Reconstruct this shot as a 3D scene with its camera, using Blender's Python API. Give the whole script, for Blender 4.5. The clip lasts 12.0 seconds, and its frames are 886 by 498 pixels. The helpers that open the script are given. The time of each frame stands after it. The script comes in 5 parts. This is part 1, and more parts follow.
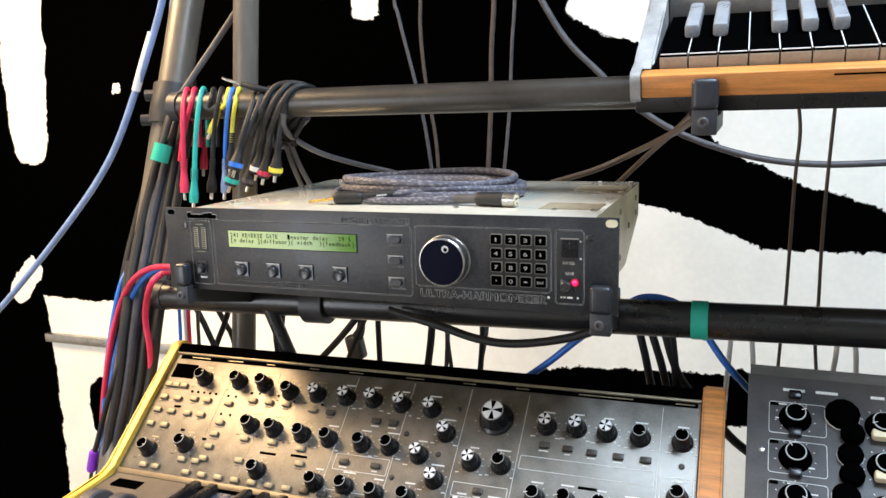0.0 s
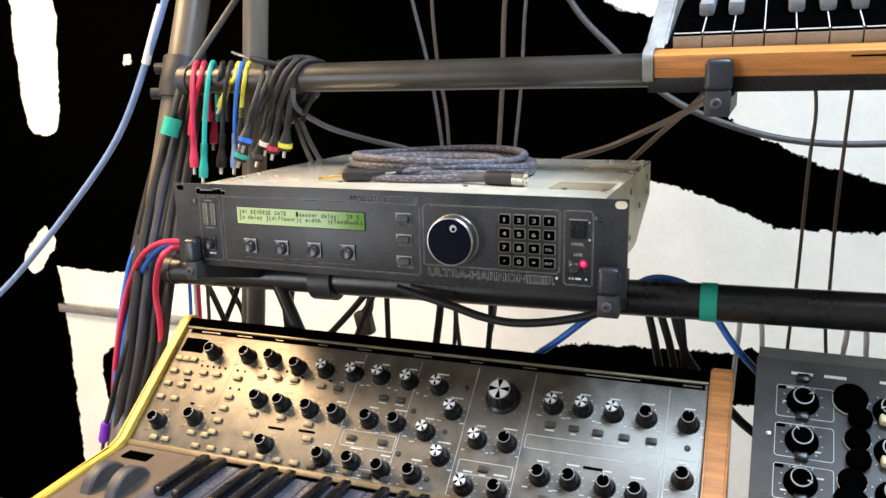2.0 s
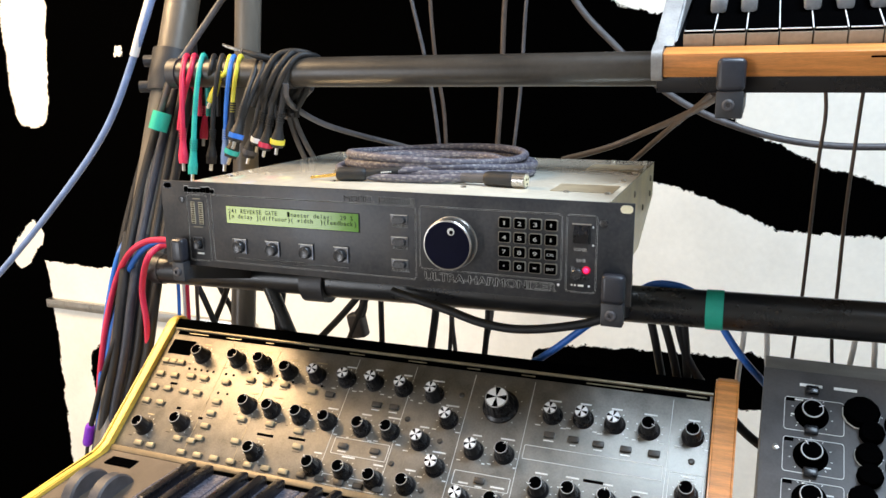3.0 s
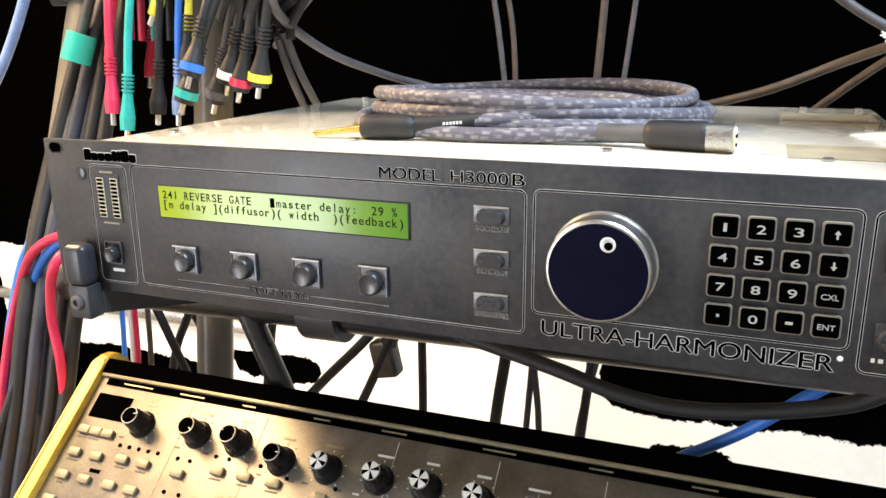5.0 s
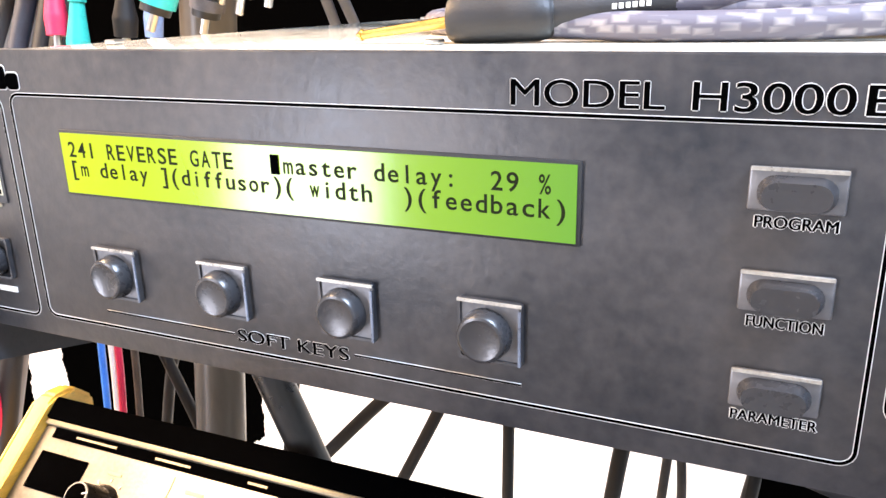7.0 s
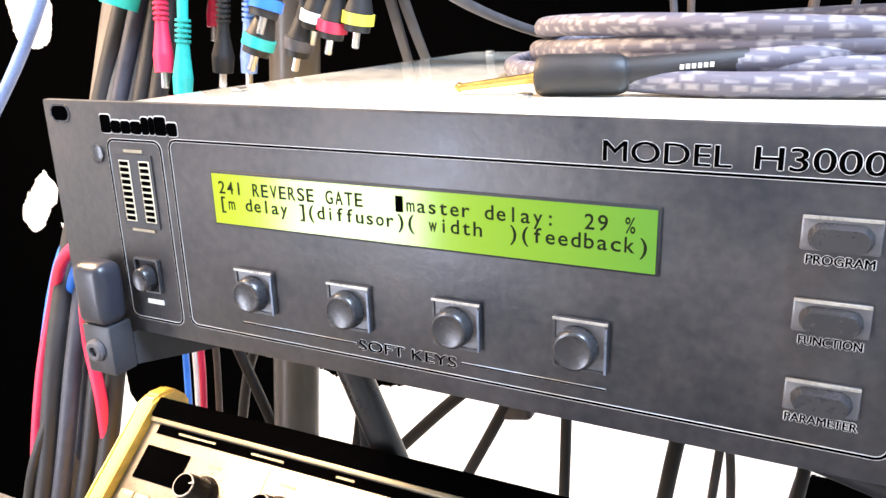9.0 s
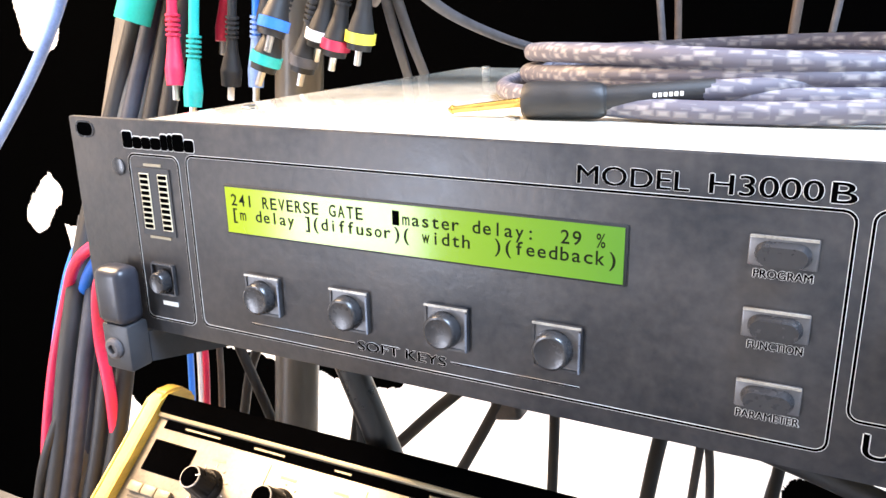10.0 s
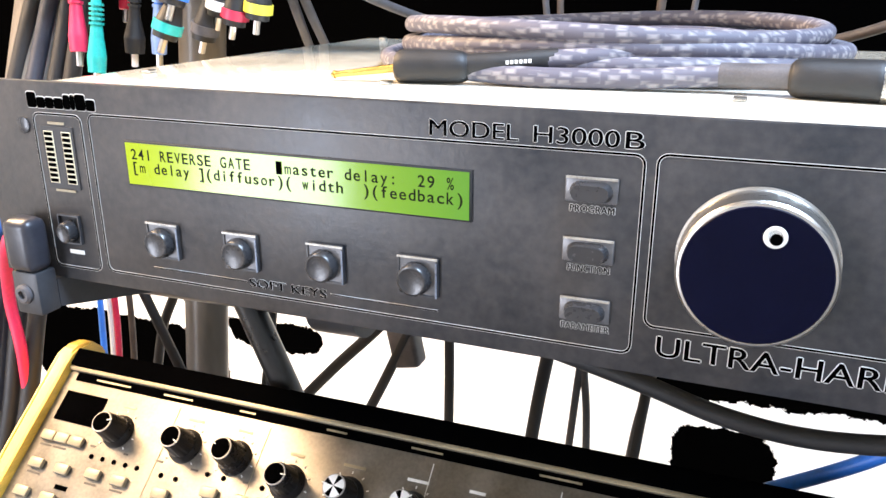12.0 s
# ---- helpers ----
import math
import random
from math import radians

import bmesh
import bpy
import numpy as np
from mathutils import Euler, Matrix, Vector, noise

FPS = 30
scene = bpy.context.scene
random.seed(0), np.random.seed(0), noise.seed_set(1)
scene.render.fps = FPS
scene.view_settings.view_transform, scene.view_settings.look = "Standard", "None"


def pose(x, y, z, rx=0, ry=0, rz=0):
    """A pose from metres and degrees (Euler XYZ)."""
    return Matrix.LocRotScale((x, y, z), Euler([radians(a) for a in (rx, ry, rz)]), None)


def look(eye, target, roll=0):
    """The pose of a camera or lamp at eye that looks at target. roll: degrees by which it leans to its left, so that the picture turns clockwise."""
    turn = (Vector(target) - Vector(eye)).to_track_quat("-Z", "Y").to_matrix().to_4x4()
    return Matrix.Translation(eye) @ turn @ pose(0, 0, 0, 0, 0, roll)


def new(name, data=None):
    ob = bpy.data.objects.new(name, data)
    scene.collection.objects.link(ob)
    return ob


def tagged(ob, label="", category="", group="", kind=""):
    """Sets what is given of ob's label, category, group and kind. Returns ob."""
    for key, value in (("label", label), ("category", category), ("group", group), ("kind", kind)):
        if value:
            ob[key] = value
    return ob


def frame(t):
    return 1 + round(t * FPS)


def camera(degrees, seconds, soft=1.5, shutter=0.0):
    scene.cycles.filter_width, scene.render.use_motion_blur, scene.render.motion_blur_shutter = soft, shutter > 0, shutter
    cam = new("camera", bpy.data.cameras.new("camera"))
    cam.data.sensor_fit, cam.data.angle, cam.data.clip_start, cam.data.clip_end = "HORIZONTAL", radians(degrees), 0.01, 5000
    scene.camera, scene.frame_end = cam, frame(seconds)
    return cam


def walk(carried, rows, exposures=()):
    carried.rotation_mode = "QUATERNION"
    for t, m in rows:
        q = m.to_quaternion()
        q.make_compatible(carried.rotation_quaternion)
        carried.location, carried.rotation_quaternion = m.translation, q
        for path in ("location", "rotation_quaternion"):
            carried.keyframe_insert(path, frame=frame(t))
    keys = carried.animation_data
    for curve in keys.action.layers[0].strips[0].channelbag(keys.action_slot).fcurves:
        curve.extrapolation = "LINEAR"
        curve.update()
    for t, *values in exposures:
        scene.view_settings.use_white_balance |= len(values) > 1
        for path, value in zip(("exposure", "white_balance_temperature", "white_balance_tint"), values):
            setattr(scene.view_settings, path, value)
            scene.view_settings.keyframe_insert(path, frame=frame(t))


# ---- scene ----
cam = camera(58.9, 12.0)
PATH = [
    (0, (0.338, -0.677, 1.188), (-0.366, 1.159, 0.827), -1.6),
    (0.5, (0.344, -0.676, 1.19), (-0.375, 1.155, 0.828), -1.4),
    (1, (0.342, -0.673, 1.192), (-0.385, 1.148, 0.8), -1.4),
    (1.5, (0.341, -0.673, 1.191), (-0.387, 1.144, 0.783), -1.3),
    (2, (0.34, -0.672, 1.194), (-0.389, 1.14, 0.764), -1.2),
    (2.5, (0.338, -0.672, 1.197), (-0.381, 1.143, 0.76), -0.9),
    (2.7, (0.336, -0.667, 1.197), (-0.381, 1.148, 0.758), -0.8),
    (4.3, (0.206, -0.443, 1.159), (-0.498, 1.366, 0.678), 0.5),
    (4.5, (0.181, -0.408, 1.152), (-0.515, 1.396, 0.642), 0.1),
    (5, (0.139, -0.335, 1.144), (-0.575, 1.456, 0.613), -0.6),
    (5.5, (0.088, -0.268, 1.124), (-0.677, 1.5, 0.589), -1.1),
    (6, (0.058, -0.217, 1.119), (-0.758, 1.514, 0.538), -2.4),
    (6.5, (0.034, -0.174, 1.102), (-0.762, 1.554, 0.486), -1.6),
    (7, (0.028, -0.158, 1.099), (-0.759, 1.577, 0.489), -1.4),
    (7.5, (0.018, -0.156, 1.104), (-0.788, 1.576, 0.513), -1.5),
    (7.7, (0.018, -0.153, 1.104), (-0.794, 1.578, 0.52), -1.5),
    (9.3, (0.029, -0.202, 1.117), (-0.854, 1.495, 0.535), -1.7),
    (9.5, (0.03, -0.201, 1.116), (-0.851, 1.499, 0.54), -1.5),
    (10, (0.04, -0.217, 1.125), (-0.835, 1.488, 0.55), -1.1),
    (10.5, (0.049, -0.225, 1.125), (-0.802, 1.483, 0.527), -0.9),
    (11, (0.053, -0.223, 1.12), (-0.756, 1.492, 0.483), -0.9),
    (11.5, (0.055, -0.218, 1.122), (-0.702, 1.52, 0.486), -0.7),
    (12, (0.075, -0.248, 1.126), (-0.617, 1.517, 0.488), -0.0),
]
EXPOSURES = [(0.0, -0.05, 6800, 17), (2.5, -0.08, 6800, 17), (4.5, 0.28, 7050, 17), (5.5, 0.75, 7000, 19), (6.5, 1.18, 6700, 24), (7.5, 1.38, 6500, 26), (9.5, 1.16, 6350, 23), (11.0, 1.05, 6350, 22), (12.0, 1.03, 6450, 21)]
walk(cam, [(t, look(eye, target, roll)) for t, eye, target, roll in PATH], EXPOSURES)

# ---- light ----
world = bpy.data.worlds.new("room_dark")
world.use_nodes = True
world.node_tree.nodes["Background"].inputs[0].default_value = (0.5, 0.55, 0.6, 1)
world.node_tree.nodes["Background"].inputs[1].default_value = 0.05
scene.world = world


def area_lamp(name, eye, target, w, h, power, color):
    data = bpy.data.lights.new(name, "AREA")
    data.shape, data.size, data.size_y, data.energy, data.color = "RECTANGLE", w, h, power, color
    ob = new(name, data)
    ob.matrix_basis = look(eye, target)
    return ob


# unseen overhead lamp, placed for the warm light from the left
area_lamp("warm_ceiling_light", (-1.0, -0.05, 1.82), (-0.999, -0.049, 0), 0.6, 0.6, 37, (1.0, 0.73, 0.4))
# added in place of cool daylight from the right, also brightens the wall
area_lamp("cool_fill_light", (0.75, -0.25, 2.42), (0.751, -0.249, 0), 1.0, 0.6, 56, (0.58, 0.8, 1.0))
# unseen bright source inferred from glare, placed where the display mirrors it
area_lamp("display_glare_lamp", (-1.78, -2.47, 0.90), (-1.78, 0.0, 0.9), 0.72, 1.6, 42, (0.8, 0.91, 1.0))

# ---- materials ----


def material(name, color, rough=0.5, metal=0.0, var=0.15, scale=40.0, bump=0.0, spec=0.5, fine=0.0, stretch=(1, 1, 1), coat=0.0, alt=None):
    m = bpy.data.materials.new(name)
    m.use_nodes = True
    nt = m.node_tree
    b = nt.nodes["Principled BSDF"]
    b.inputs["Metallic"].default_value = metal
    b.inputs["Specular IOR Level"].default_value = spec
    b.inputs["Coat Weight"].default_value = coat
    geo = nt.nodes.new("ShaderNodeNewGeometry")
    mp = nt.nodes.new("ShaderNodeMapping")
    mp.inputs["Scale"].default_value = stretch
    nt.links.new(geo.outputs["Position"], mp.inputs["Vector"])
    big = nt.nodes.new("ShaderNodeTexNoise")
    big.inputs["Scale"].default_value = scale
    big.inputs["Detail"].default_value = 5
    nt.links.new(mp.outputs[0], big.inputs["Vector"])
    small = nt.nodes.new("ShaderNodeTexNoise")
    small.inputs["Scale"].default_value = scale * 12
    small.inputs["Detail"].default_value = 3
    nt.links.new(mp.outputs[0], small.inputs["Vector"])
    add = nt.nodes.new("ShaderNodeMath")
    add.operation = "MULTIPLY_ADD"
    nt.links.new(small.outputs[0], add.inputs[0])
    add.inputs[1].default_value = 0.5
    nt.links.new(big.outputs[0], add.inputs[2])
    ramp = nt.nodes.new("ShaderNodeValToRGB")
    lo = [max(0, c * (1 - var)) for c in color]
    hi = list(alt) if alt else [min(1, c * (1 + var)) for c in color]
    ramp.color_ramp.elements[0].position, ramp.color_ramp.elements[1].position = 0.5, 1.0
    ramp.color_ramp.elements[0].color, ramp.color_ramp.elements[1].color = (*lo, 1), (*hi, 1)
    nt.links.new(add.outputs[0], ramp.inputs[0])
    nt.links.new(ramp.outputs[0], b.inputs["Base Color"])
    rr = nt.nodes.new("ShaderNodeMapRange")
    rr.inputs["From Min"].default_value, rr.inputs["From Max"].default_value = 0.5, 1.0
    rr.inputs["To Min"].default_value, rr.inputs["To Max"].default_value = max(0.02, rough - 0.06), min(1, rough + 0.08)
    nt.links.new(add.outputs[0], rr.inputs[0])
    nt.links.new(rr.outputs[0], b.inputs["Roughness"])
    if bump:
        bp = nt.nodes.new("ShaderNodeBump")
        bp.inputs["Strength"].default_value = bump
        bp.inputs["Distance"].default_value = 0.001
        nt.links.new(add.outputs[0], bp.inputs["Height"])
        nt.links.new(bp.outputs[0], b.inputs["Normal"])
    return m


def glowing(name, color, power):
    m = bpy.data.materials.new(name)
    m.use_nodes = True
    b = m.node_tree.nodes["Principled BSDF"]
    b.inputs["Base Color"].default_value = (*color, 1)
    b.inputs["Emission Color"].default_value = (*color, 1)
    b.inputs["Emission Strength"].default_value = power
    return m


PANEL = material("anodised_panel", (0.02, 0.0245, 0.0325), 0.36, 0.0, 0.45, 24, 0.24, spec=0.45, alt=(0.054, 0.05, 0.049))
PANEL_RAMP = [n for n in PANEL.node_tree.nodes if n.type == "VALTORGB"][0].color_ramp
PANEL_RAMP.elements[0].position, PANEL_RAMP.elements[1].position = 0.54, 1.0
PANEL_DARK = material("dark_recess", (0.012, 0.012, 0.013), 0.5)
BLACK = material("flat_black", (0.0008, 0.0008, 0.0009), 0.9, spec=0.0)
GLOSS_BLACK = material("gloss_black_plastic", (0.006, 0.006, 0.008), 0.28, bump=0.05)
NAVY = material("knob_dark_blue", (0.002, 0.0025, 0.012), 0.4, bump=0.05, spec=0.06)
RUBBER = material("black_rubber", (0.010, 0.010, 0.011), 0.55, var=0.3, scale=90, bump=0.2)
RUBBER_GREY = material("grey_rubber", (0.075, 0.07, 0.075), 0.5, var=0.3, scale=90, bump=0.2)
RUBBER_NAVY = material("dark_blue_grey_rubber", (0.03, 0.034, 0.048), 0.5, var=0.3, scale=90, bump=0.2)
RUBBER_BROWN = material("brown_grey_rubber", (0.07, 0.05, 0.04), 0.5, var=0.3, scale=90, bump=0.2)
BEZEL = material("bright_bezel", (0.12, 0.12, 0.125), 0.32, 0.3, var=0.3, bump=0.1)
BUTTON = material("grey_button_plastic", (0.026, 0.026, 0.028), 0.26, var=0.2, bump=0.1)
# highlights on the keys' right and top edges, put into two colours
KEY_EDGE = material("key_edge_glint", (0.13, 0.15, 0.19), 0.3, 0.2, var=0.4, scale=120, bump=0.1)
KEY_LIP = material("key_lip_glint", (0.34, 0.32, 0.28), 0.3, 0.3, var=0.4, scale=120, bump=0.1)
INK = material("white_ink", (0.75, 0.75, 0.72), 0.6)
STEEL = material("brushed_steel", (0.5, 0.48, 0.45), 0.3, 1.0, 0.2, 30, 0.1, stretch=(1, 8, 1))
CASE = material("cream_plated_steel", (0.84, 0.72, 0.45), 0.34, 0.1, 0.22, 20, 0.1)
LID = material("worn_plated_lid", (0.92, 0.86, 0.73), 0.1, 0.42, 0.12, 12, 0.03)
LABEL = material("faded_label", (0.3, 0.26, 0.18), 0.6, var=0.25, scale=60)
BRASS = material("gold_plating", (0.75, 0.5, 0.14), 0.22, 1.0, 0.15)
# TUBE's black, browned and lightened to hold the upper bar's warm sheen
UPPER_TUBE = material("sheen_lit_black_paint", (0.034, 0.029, 0.024), 0.34, 0.0, 0.3, 18, 0.05)
TUBE = material("black_tube_paint", (0.011, 0.0115, 0.0125), 0.3, 0.0, 0.3, 18, 0.05)
POLE = material("grey_brown_tube_paint", (0.15, 0.132, 0.11), 0.36, 0.1, 0.3, 9, 0.06, stretch=(1, 1, 0.2))
CLAMP = material("clamp_plastic", (0.028, 0.029, 0.033), 0.45, var=0.3, bump=0.15)
FINGER = material("rubber_coated_finger", (0.022, 0.023, 0.03), 0.34, var=0.3, bump=0.1)
TEAL = material("teal_tape", (0.0, 0.42, 0.3), 0.5, var=0.12)
RED = material("red_rubber", (0.62, 0.02, 0.07), 0.42, var=0.2, bump=0.1)
TEAL_CORD = material("teal_rubber", (0.0, 0.36, 0.32), 0.42, var=0.2, bump=0.1)
YELLOW = material("yellow_rubber", (0.7, 0.6, 0.05), 0.42, var=0.2, bump=0.1)
BLUE = material("blue_rubber", (0.02, 0.16, 0.62), 0.4, var=0.2, bump=0.1)
PALE_BLUE = material("pale_blue_rubber", (0.2, 0.3, 0.55), 0.42, var=0.25, bump=0.1)
PURPLE = material("purple_rubber", (0.25, 0.03, 0.6), 0.45, var=0.2)
WHITE = material("white_plastic", (0.8, 0.8, 0.8), 0.4, var=0.08)
WOOD = material("oiled_oak", (0.66, 0.25, 0.06), 0.38, 0.0, 0.35, 14, 0.2, stretch=(1.2, 12, 22), coat=0.15)
CHEEK = material("honey_wood", (0.8, 0.5, 0.08), 0.4, 0.0, 0.25, 16, 0.15, stretch=(10, 1.5, 10), coat=0.15)
SYNTH = material("synth_metal_panel", (0.215, 0.198, 0.175), 0.43, 0.75, 0.3, 45, 0.15)
SYNTH_DARK = material("synth_dark_trim", (0.05, 0.043, 0.037), 0.4, 0.0, 0.25, 40, 0.1)
SYNTH_BTN = material("synth_button", (0.3, 0.255, 0.17), 0.42, 0.3, 0.2, 60)
DECK = material("brown_key_deck", (0.1, 0.078, 0.062), 0.42, 0.1, 0.25, 40, 0.1)
DARK_KEY = material("dark_lilac_key", (0.1, 0.1, 0.13), 0.25, 0.0, 0.3, 30, 0.05)
ALU = material("cast_aluminium", (0.36, 0.35, 0.34), 0.5, 0.3, 0.25, 40, 0.25)
TAN = material("tan_key_front", (0.36, 0.29, 0.22), 0.5, 0.0, 0.2, 30, 0.1)
GREY_KEY = material("grey_key", (0.28, 0.29, 0.31), 0.3, 0.0, 0.25, 30, 0.05)
MODULE = material("module_panel", (0.072, 0.068, 0.068), 0.42, 0.0, 0.25, 40, 0.1)
CREAM = material("cream_plastic", (0.8, 0.72, 0.5), 0.4, var=0.12)
FLOOR = material("floor_vinyl", (0.3, 0.28, 0.25), 0.5, 0.0, 0.2, 8, 0.05)
PLASTER = material("white_plaster", (0.82, 0.8, 0.76), 0.8, 0.0, 0.05, 10, 0.1)
LED_RED = glowing("red_led", (1.0, 0.02, 0.12), 2.0)
LED_HALO = glowing("red_led_halo", (0.5, 0.0, 0.04), 0.3)


def woven_jacket():
    """A grey-blue braided cable jacket with pale flecks."""
    m = material("woven_jacket", (0.22, 0.2, 0.25), 0.6, 0.0, 0.5, 25, 0.3)
    nt = m.node_tree
    b = nt.nodes["Principled BSDF"]
    geo = nt.nodes.new("ShaderNodeNewGeometry")
    vor = nt.nodes.new("ShaderNodeTexVoronoi")
    vor.distance = 'CHEBYCHEV'
    vor.inputs["Scale"].default_value = 300
    vor.inputs["Randomness"].default_value = 0.7
    stretch = nt.nodes.new("ShaderNodeVectorMath")
    stretch.operation = 'MULTIPLY'
    stretch.inputs[1].default_value = (0.5, 1.1, 1.1)
    nt.links.new(geo.outputs["Position"], stretch.inputs[0])
    nt.links.new(stretch.outputs[0], vor.inputs["Vector"])
    ramp = nt.nodes.new("ShaderNodeValToRGB")
    ramp.color_ramp.elements[0].color, ramp.color_ramp.elements[1].color = (0.24, 0.225, 0.235, 1), (0.085, 0.08, 0.105, 1)
    ramp.color_ramp.elements[0].position, ramp.color_ramp.elements[1].position = 0.16, 0.42
    nt.links.new(vor.outputs["Distance"], ramp.inputs[0])
    nt.links.new(ramp.outputs[0], b.inputs["Base Color"])
    return m


WOVEN = woven_jacket()


def display_material():
    """A backlit green display, the warm reflection at its left end put into its glow."""
    m = bpy.data.materials.new("display_backlight")
    m.use_nodes = True
    nt = m.node_tree
    b = nt.nodes["Principled BSDF"]
    geo = nt.nodes.new("ShaderNodeNewGeometry")
    sep = nt.nodes.new("ShaderNodeSeparateXYZ")
    nt.links.new(geo.outputs["Position"], sep.inputs[0])
    mr = nt.nodes.new("ShaderNodeMapRange")
    mr.inputs["From Min"].default_value, mr.inputs["From Max"].default_value = -0.161, -0.012
    nt.links.new(sep.outputs[0], mr.inputs[0])
    ramp = nt.nodes.new("ShaderNodeValToRGB")
    e = ramp.color_ramp.elements
    e[0].position, e[0].color = 0.0, (0.42, 0.56, 0.0, 1)
    e[1].position, e[1].color = 1.0, (0.08, 0.26, 0.02, 1)
    mid = e.new(0.45)
    mid.color = (0.27, 0.46, 0.005, 1)
    nt.links.new(mr.outputs[0], ramp.inputs[0])
    nt.links.new(ramp.outputs[0], b.inputs["Emission Color"])
    b.inputs["Emission Strength"].default_value = 0.72
    b.inputs["Base Color"].default_value = (0.012, 0.03, 0.002, 1)
    b.inputs["Roughness"].default_value = 0.12
    b.inputs["Specular IOR Level"].default_value = 0.42
    return m


DISPLAY = display_material()


def overexposed_wall():
    """A white wall whose overexposed areas are coloured dead black, ragged at the edges."""
    m = material("wall_overexposed_black", (0.88, 0.86, 0.79), 0.8, 0.0, 0.06, 9, 0.1)
    nt = m.node_tree
    b = nt.nodes["Principled BSDF"]
    white = b.inputs["Base Color"].links[0].from_socket
    geo = nt.nodes.new("ShaderNodeNewGeometry")
    rag = nt.nodes.new("ShaderNodeTexNoise")
    rag.inputs["Scale"].default_value, rag.inputs["Detail"].default_value = 16, 12
    rag.inputs["Roughness"].default_value = 0.78
    nt.links.new(geo.outputs["Position"], rag.inputs["Vector"])
    sub = nt.nodes.new("ShaderNodeVectorMath")
    sub.operation = "MULTIPLY_ADD"
    sub.inputs[1].default_value, sub.inputs[2].default_value = (0.05, 0, 0.05), (-0.025, 0, -0.025)
    nt.links.new(rag.outputs["Color"], sub.inputs[0])
    pos = nt.nodes.new("ShaderNodeVectorMath")
    nt.links.new(geo.outputs["Position"], pos.inputs[0])
    nt.links.new(sub.outputs[0], pos.inputs[1])

    def math_node(op, a, c):
        n = nt.nodes.new("ShaderNodeMath")
        n.operation = op
        for k, v in enumerate((a, c)):
            if isinstance(v, (int, float)):
                n.inputs[k].default_value = v
            else:
                nt.links.new(v, n.inputs[k])
        return n.outputs[0]

    def blotch(x, z, rx, rz, turn=0.0):
        mp = nt.nodes.new("ShaderNodeMapping")
        mp.vector_type = "TEXTURE"
        mp.inputs["Location"].default_value = (x, 0.8, z)
        mp.inputs["Rotation"].default_value = (0, radians(turn), 0)
        mp.inputs["Scale"].default_value = (rx, 1000, rz)
        nt.links.new(pos.outputs[0], mp.inputs["Vector"])
        sp = nt.nodes.new("ShaderNodeSeparateXYZ")
        nt.links.new(mp.outputs[0], sp.inputs[0])
        px = math_node("POWER", math_node("ABSOLUTE", sp.outputs[0], 0), 4.0)
        pz = math_node("POWER", math_node("ABSOLUTE", sp.outputs[2], 0), 4.0)
        return math_node("LESS_THAN", math_node("ADD", px, pz), 1.0)

    def union(rows):
        out = None
        for row in rows:
            one = blotch(*row)
            out = one if out is None else math_node("MAXIMUM", out, one)
        return out

    dark = union(OVEREXPOSED_AREAS)
    still_white = union(STILL_WHITE_AREAS)
    keep = math_node("MULTIPLY", dark, math_node("SUBTRACT", 1.0, still_white))
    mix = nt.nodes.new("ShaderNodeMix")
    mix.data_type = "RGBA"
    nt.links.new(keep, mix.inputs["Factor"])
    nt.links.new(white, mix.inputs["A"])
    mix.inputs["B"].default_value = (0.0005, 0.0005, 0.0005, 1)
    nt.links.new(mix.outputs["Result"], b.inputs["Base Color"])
    b.inputs["Specular IOR Level"].default_value = 0.0
    return m


# overexposed areas coloured black, then areas kept white: centre x, centre z, half width, half height, turn
OVEREXPOSED_AREAS = [(-0.49, 1.901, 3.0, 0.984), (-1.723, 0.391, 0.399, 0.592), (0.2, 0.628, 0.25, 0.05, -2), (0.62, 0.645, 0.3, 0.062), (0.095, 0.47, 0.07, 0.06), (-0.985, 0.44, 0.235, 0.098), (-0.648, 0.551, 0.095, 0.027), (-1.181, 0.834, 0.316, 0.105)]
STILL_WHITE_AREAS = [(-1.390, 0.770, 0.07, 0.032, -45), (-1.303, 1.495, 0.07, 0.425, 3), (0.421, 0.788, 0.46, 0.114, 20.7), (0.59, 1.071, 0.324, 0.082, 19.6), (0.109, 1.356, 0.081, 0.051, 25), (-0.381, 1.407, 0.03, 0.044), (-1.035, 1.247, 0.012, 0.01)]
WALL_OVEREXPOSED = overexposed_wall()

# ---- builders ----


def thing(name, at, label, category, group="", kind=""):
    ob = new(name)
    ob.matrix_basis = Matrix.Translation(at)
    ob.empty_display_size = 0.05
    return tagged(ob, label, category, group, kind)


def mesh_of(name, bm, mat, smooth=30):
    me = bpy.data.meshes.new(name)
    bmesh.ops.recalc_face_normals(bm, faces=bm.faces[:])
    bm.to_mesh(me)
    bm.free()
    for m in mat if isinstance(mat, (list, tuple)) else [mat]:
        me.materials.append(m)
    if smooth:
        me.shade_smooth()
        me.set_sharp_from_angle(angle=radians(smooth))
    return me


def place(name, me, parent, m=None, label="", local=False):
    """A part on a mesh; m is its pose in the world, or in its parent's frame if local."""
    ob = new(name, me)
    ob.parent = parent
    if parent is not None and not local and parent.type == "EMPTY":
        ob.matrix_parent_inverse = parent.matrix_basis.inverted()
    if m is not None:
        ob.matrix_basis = m
    return tagged(ob, label)


def part(name, bm, mat, parent, label="", m=None, local=False, smooth=30):
    return place(name, mesh_of(name, bm, mat, smooth), parent, m, label, local)


